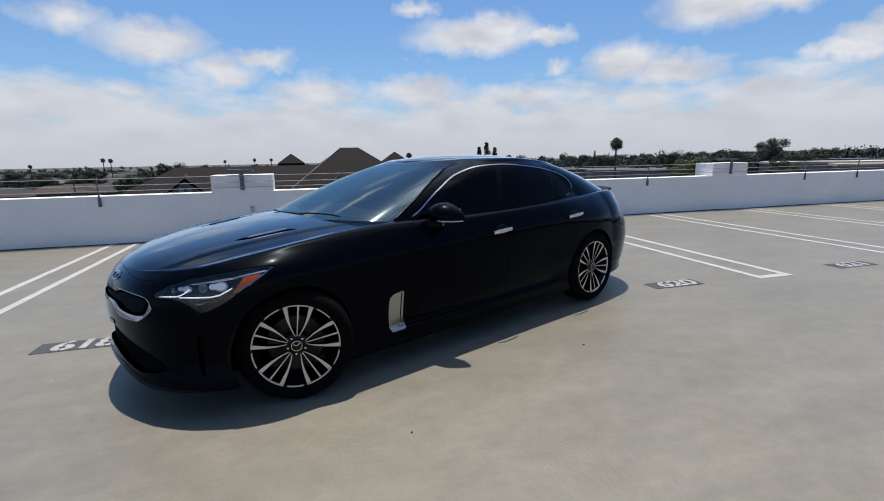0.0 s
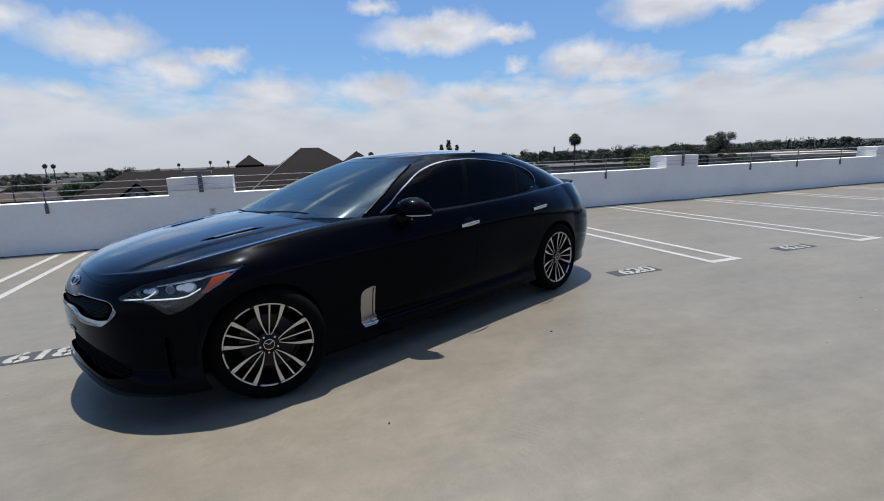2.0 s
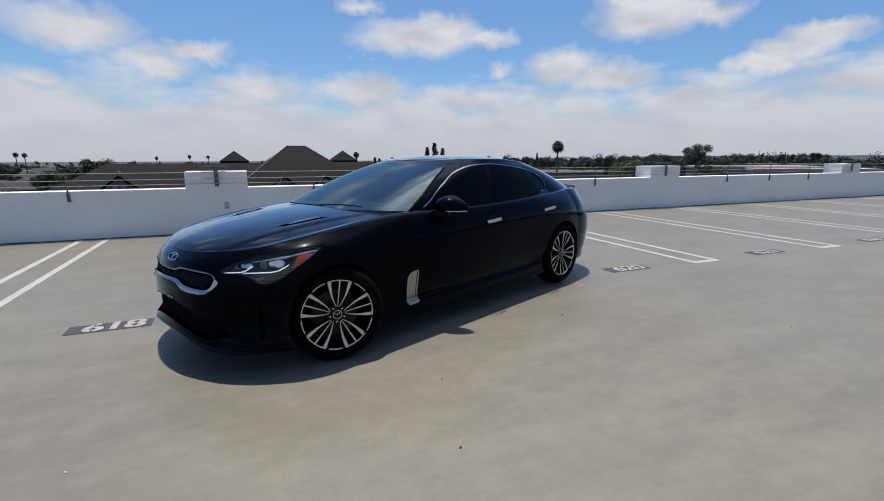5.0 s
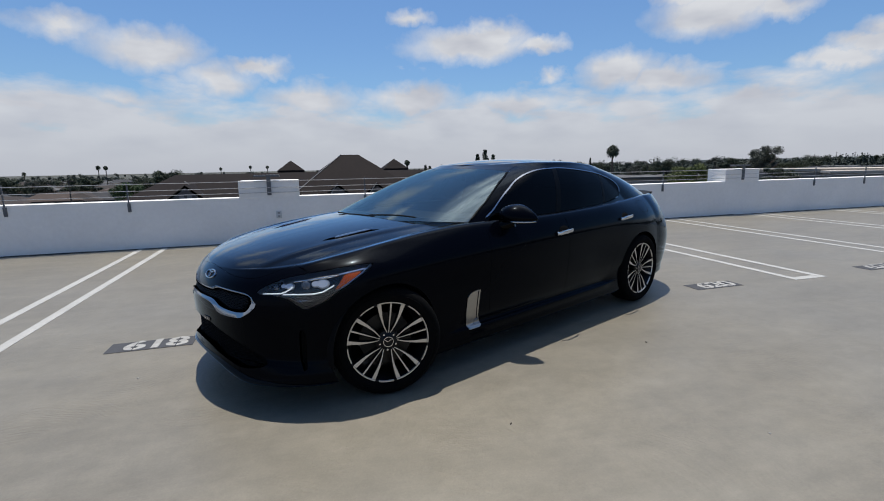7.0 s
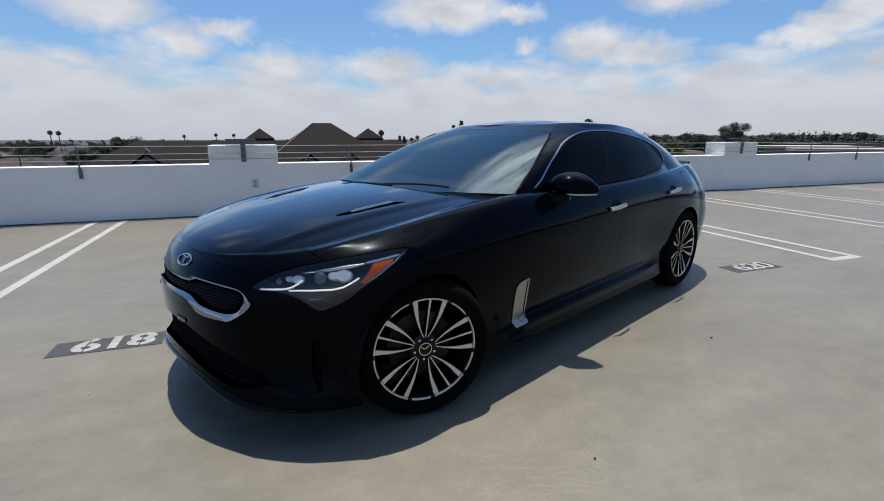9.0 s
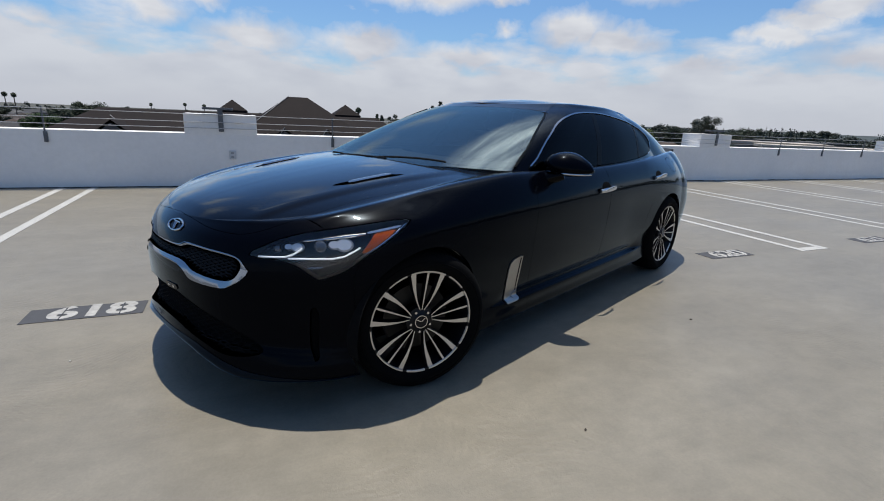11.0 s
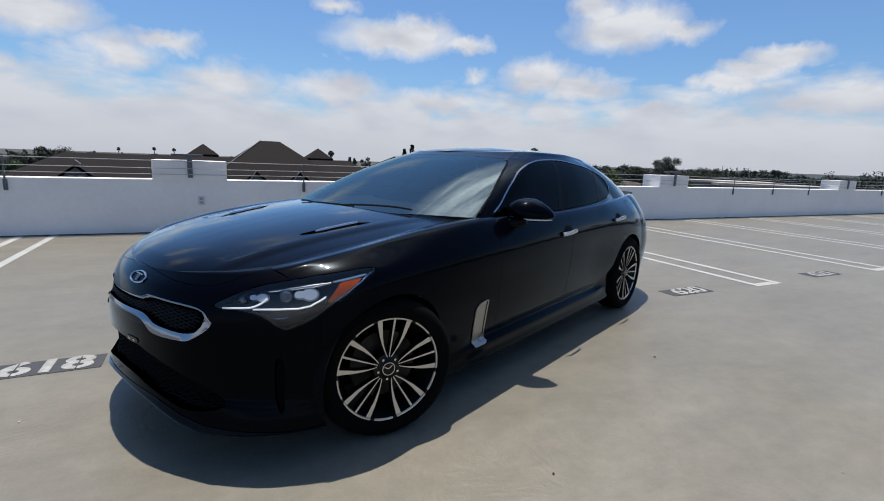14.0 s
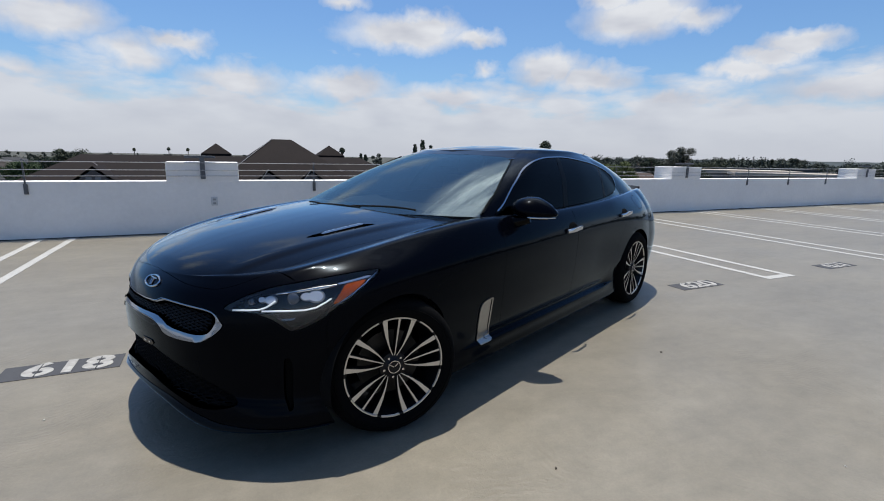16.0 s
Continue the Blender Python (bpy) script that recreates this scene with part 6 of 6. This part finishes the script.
for az, el, dist, crown in ((35.95, 1.95, 110, 1.55), (-19.0, 0.52, 260, 1.1), (-18.4, 0.48, 265, 1.1), (-8.15, 0.15, 300, 1.0), (-5.15, 0.3, 300, 1.1), (-3.4, 0.26, 300, 1.1), (12.4, 0.66, 90, 0.6), (-24.5, 0.0, 330, 1.1), (43.0, 0.15, 300, 1.2)):
    x, y = at(az, dist)
    build_palm(x, y, rise(el, dist), int(dist + az), crown)
for az, el, dist, width, leaves, label, form in (
        (50.1, 1.42, 170, 10.5, LEAVES_C, "large dark eucalyptus tree with an open crown", "round"),
        (44.6, 0.1, 80, 6.8, LEAVES_B, "bushy yellow-green tree beyond the parapet", "round"),
        (43.0, -0.2, 95, 5.5, LEAVES_B, "bushy yellow-green tree beyond the parapet", "round"),
        (21.7, 1.7, 75, 3.2, LEAVES, "dark feathery treetop behind the parapet", "cone"), (20.8, 1.2, 77, 2.6, LEAVES, "dark feathery treetop behind the parapet", "cone"), (22.6, 1.1, 76, 2.6, LEAVES, "dark feathery treetop behind the parapet", "cone"),
        (16.2, 0.8, 95, 3.6, LEAVES_C, "grey-green treetop above the roofs", "round"), (14.6, 0.0, 110, 3.0, LEAVES, "dark green pointed treetop above roofs", "cone"), (15.1, -0.1, 105, 2.4, LEAVES, "dark green pointed treetop above roofs", "cone"),
        (-13.7, 0.35, 118, 8.0, LEAVES, "round dark green tree among houses", "round"), (-15.4, -0.55, 150, 7.0, LEAVES, "round dark green tree among houses", "round"),
        (-16.9, -1.05, 130, 8.0, LEAVES_G, "broad light green tree", "round"), (-21.3, -0.55, 190, 8.0, LEAVES, "round dark green tree among houses", "round"),
        (-25.4, -0.4, 200, 9.0, LEAVES, "round dark green tree among houses", "round"), (-23.3, -0.7, 210, 9.0, LEAVES_C, "broad grey-green tree among houses", "round"), (-19.8, -0.7, 200, 8.0, LEAVES, "round dark green tree among houses", "round"),
        (33.6, 0.5, 200, 2.6, LEAVES, "slim dark cypress in the distance", "cone"), (32.0, 0.0, 210, 3.0, LEAVES, "slim dark cypress in the distance", "cone"), (46.9, -0.2, 180, 7.0, LEAVES, "round dark green tree among houses", "round"),
        (52.9, -0.1, 170, 8.0, LEAVES, "round dark green tree among houses", "round"), (51.6, -0.5, 120, 7.0, LEAVES, "round dark green tree among houses", "round"),
        (47.6, 0.5, 160, 6.5, LEAVES, "round dark green tree among houses", "round"), (46.2, 0.45, 175, 5.5, LEAVES_C, "broad grey-green tree among houses", "round"), (41.2, 0.35, 150, 6.0, LEAVES, "round dark green tree among houses", "round"), (39.6, 0.3, 160, 7.0, LEAVES, "round dark green tree among houses", "round"),
        (38.2, 0.15, 150, 6.0, LEAVES_C, "broad grey-green tree among houses", "round"), (34.6, 0.2, 160, 6.5, LEAVES, "round dark green tree among houses", "round"), (54.2, 0.3, 190, 9.0, LEAVES, "round dark green tree among houses", "round"), (58.3, 0.45, 210, 7.0, LEAVES, "round dark green tree among houses", "round"), (60.2, 0.5, 230, 9.0, LEAVES_C, "broad grey-green tree among houses", "round")):
    x, y = at(az, dist)
    build_tree(x, y, rise(el, dist) - STREET, width, int(10 * az) + 999, leaves, label, form)


# far woods along the horizon, and the bushes between the houses
def build_woods(name, label, spans, count, seed, mat, low=7, high=12, clumps=26, size=1.3):
    rng = random.Random(seed)
    leaves = Leaves(seed)
    for _ in range(count):
        a0, a1, d0, d1 = rng.choice(spans)
        x, y = at(rng.uniform(a0, a1), rng.uniform(d0, d1))
        h = rng.uniform(low, high)
        w = h * rng.uniform(0.3, 0.55)
        for _ in range(3):
            leaves.cloud((x, y, STREET + h * 0.45), w * 0.5, clumps // 4, size * h / 5.5, 1.1)
            leaves.cloud((x + rng.uniform(-w, w) * 0.6, y + rng.uniform(-w, w) * 0.6, STREET + h * rng.uniform(0.25, 0.78)), w * rng.uniform(0.4, 0.66), clumps, size * h / 11, 0.9)
    tagged(leaves.mesh(name, mat), label, "trees", kind="stuff")


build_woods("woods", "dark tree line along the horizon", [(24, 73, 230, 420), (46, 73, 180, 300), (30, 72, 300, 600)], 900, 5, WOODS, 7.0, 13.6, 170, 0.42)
build_woods("woods", "far tree line with distance haze put in its leaf colour", [(-45, -8, 320, 700), (-40, 24, 420, 900)], 340, 6, WOODS, 4.5, 8.6, 90, 0.5)
build_woods("bushes", "green bushes between the houses", [(-40, -13, 200, 400), (26, 72, 110, 220), (26, 62, 110, 220)], 120, 7, LEAVES, 3.0, 5.0, 70, 0.4)

build_woods("woods", "dark tree line beyond the open end of the deck", [(72, 150, 95, 170)], 150, 8, LEAVES, 14, 21, 40, 0.8)
# the low far hill
bm = bmesh.new()
rng = random.Random(4)
foot, crest = [], []
for k in range(61):
    a = 44 + 0.6 * k
    h = 1.36 + 1500 * math.tan(radians(0.06 * min(1, k / 24) * (0.9 + 0.1 * math.sin(k * 0.7)) + rng.uniform(0, 0.03)))
    foot.append(bm.verts.new((*at(a, 1350), STREET)))
    crest.append(bm.verts.new((*at(a, 1500), h)))
for k in range(60):
    bm.faces.new((foot[k], foot[k + 1], crest[k + 1], crest[k]))
tagged(part("backdrop", bm, HILL), "low hill on the horizon with haze put in its colour", "hill", kind="structure")

ROOFS = [material("grey_roof", (0.035, 0.035, 0.037), rough=0.9, grain=0.2, size=1), material("tan_roof", (0.055, 0.038, 0.029), rough=0.9, grain=0.2, size=1),
         material("pale_roof", (0.085, 0.083, 0.08), rough=0.9, grain=0.15, size=1), material("brown_roof", (0.034, 0.026, 0.022), rough=0.9, grain=0.2, size=1),
         material("tan_fascia", (0.40, 0.35, 0.29), rough=0.9, grain=0.15, size=1)]


def build_house(x, y, w, d, wall_h, roof_h, kind, turn, label):
    house = thing("house", label, "house", pose(x, y, STREET, 0, 0, turn), "houses in the town")
    bm = bmesh.new()
    box(bm, -w / 2, w / 2, -d / 2, d / 2, 0, wall_h)
    wall = part("wall", bm, RENDERED, house)
    bm = bmesh.new()
    e = 0.5
    if roof_h > 0.8:
        roof_mesh(bm, rect(-w / 2 - e, w / 2 + e, -d / 2 - e, d / 2 + e, wall_h + 0.2), [(-w / 2 + d * 0.3, 0, wall_h + roof_h), (w / 2 - d * 0.3, 0, wall_h + roof_h)])
    else:
        box(bm, -w / 2 - e, w / 2 + e, -d / 2 - e, d / 2 + e, wall_h, wall_h + roof_h, bevel=0.05)
    part("roof", bm, ROOFS[kind], house)
    n = max(2, int(w / 4))
    for k in range(n):
        bm = bmesh.new()
        c = -w / 2 + (k + 0.5) * w / n
        box(bm, c - 0.8, c + 0.8, -d / 2 - 0.06, -d / 2 + 0.02, wall_h * 0.35, wall_h * 0.78)
        part("window", bm, PANE, house)


rng = random.Random(11)
for k in range(70):
    az, dist = rng.uniform(-38, -13.5), rng.uniform(165, 400)
    x, y = at(az, dist)
    kind = rng.choice((0, 0, 1, 2, 3))
    build_house(x, y, rng.uniform(11, 17), rng.uniform(8, 11), rng.uniform(2.8, 3.4), rng.uniform(1.8, 2.6), kind, rng.choice((0, 90)) + rng.uniform(-8, 8),
                ("grey", "tan", "pale", "brown")[kind] + "-roofed single-storey house among trees")
for az, dist, w, d, h, rh, kind, label in ((40.3, 150, 34, 14, 6.9, 0.5, 2, "long low building with a pale flat roof"), (38.0, 130, 22, 12, 7.2, 0.5, 2, "long low building with a pale flat roof"),
                                           (55.0, 165, 30, 14, 8.0, 0.7, 4, "low commercial building with a tan fascia"), (59.5, 160, 26, 14, 7.6, 0.7, 4, "low commercial building with a tan fascia"),
                                           (57.0, 190, 30, 14, 8.4, 0.6, 2, "long low building with a pale flat roof"), (46.3, 95, 8, 7, 6.8, 2.0, 1, "tan-roofed small house behind the parapet"),
                                           (34.0, 160, 26, 12, 6.6, 0.5, 2, "long low building with a pale flat roof")):
    x, y = at(az, dist)
    build_house(x, y, w, d, h, rh, kind, -az * 0.7, label)


def build_pole(az, el, dist, arms):
    x, y = at(az, dist)
    pole = thing("utility_pole", "thin dark utility pole above the trees", "pole", pose(x, y, STREET, 0, 0, az), "utility poles")
    h = rise(el, dist) - STREET
    bm = bmesh.new()
    tube(bm, [(0, 0, 0), (0, 0, h)], [0.16, 0.1], 8)
    part("mast", bm, BARK, pole)
    for k in range(arms):
        bm = bmesh.new()
        box(bm, -1.2, 1.2, -0.08, 0.08, h - 0.6 - 1.1 * k, h - 0.45 - 1.1 * k)
        part("crossarm", bm, BARK, pole)


for az, el, dist, arms in ((54.1, 0.35, 190, 2), (55.7, 0.55, 420, 3), (57.0, 0.5, 430, 3), (-21.4, -0.7, 120, 1), (-14.3, -0.1, 420, 2), (46.0, -0.6, 140, 1)):
    build_pole(az, el, dist, arms)
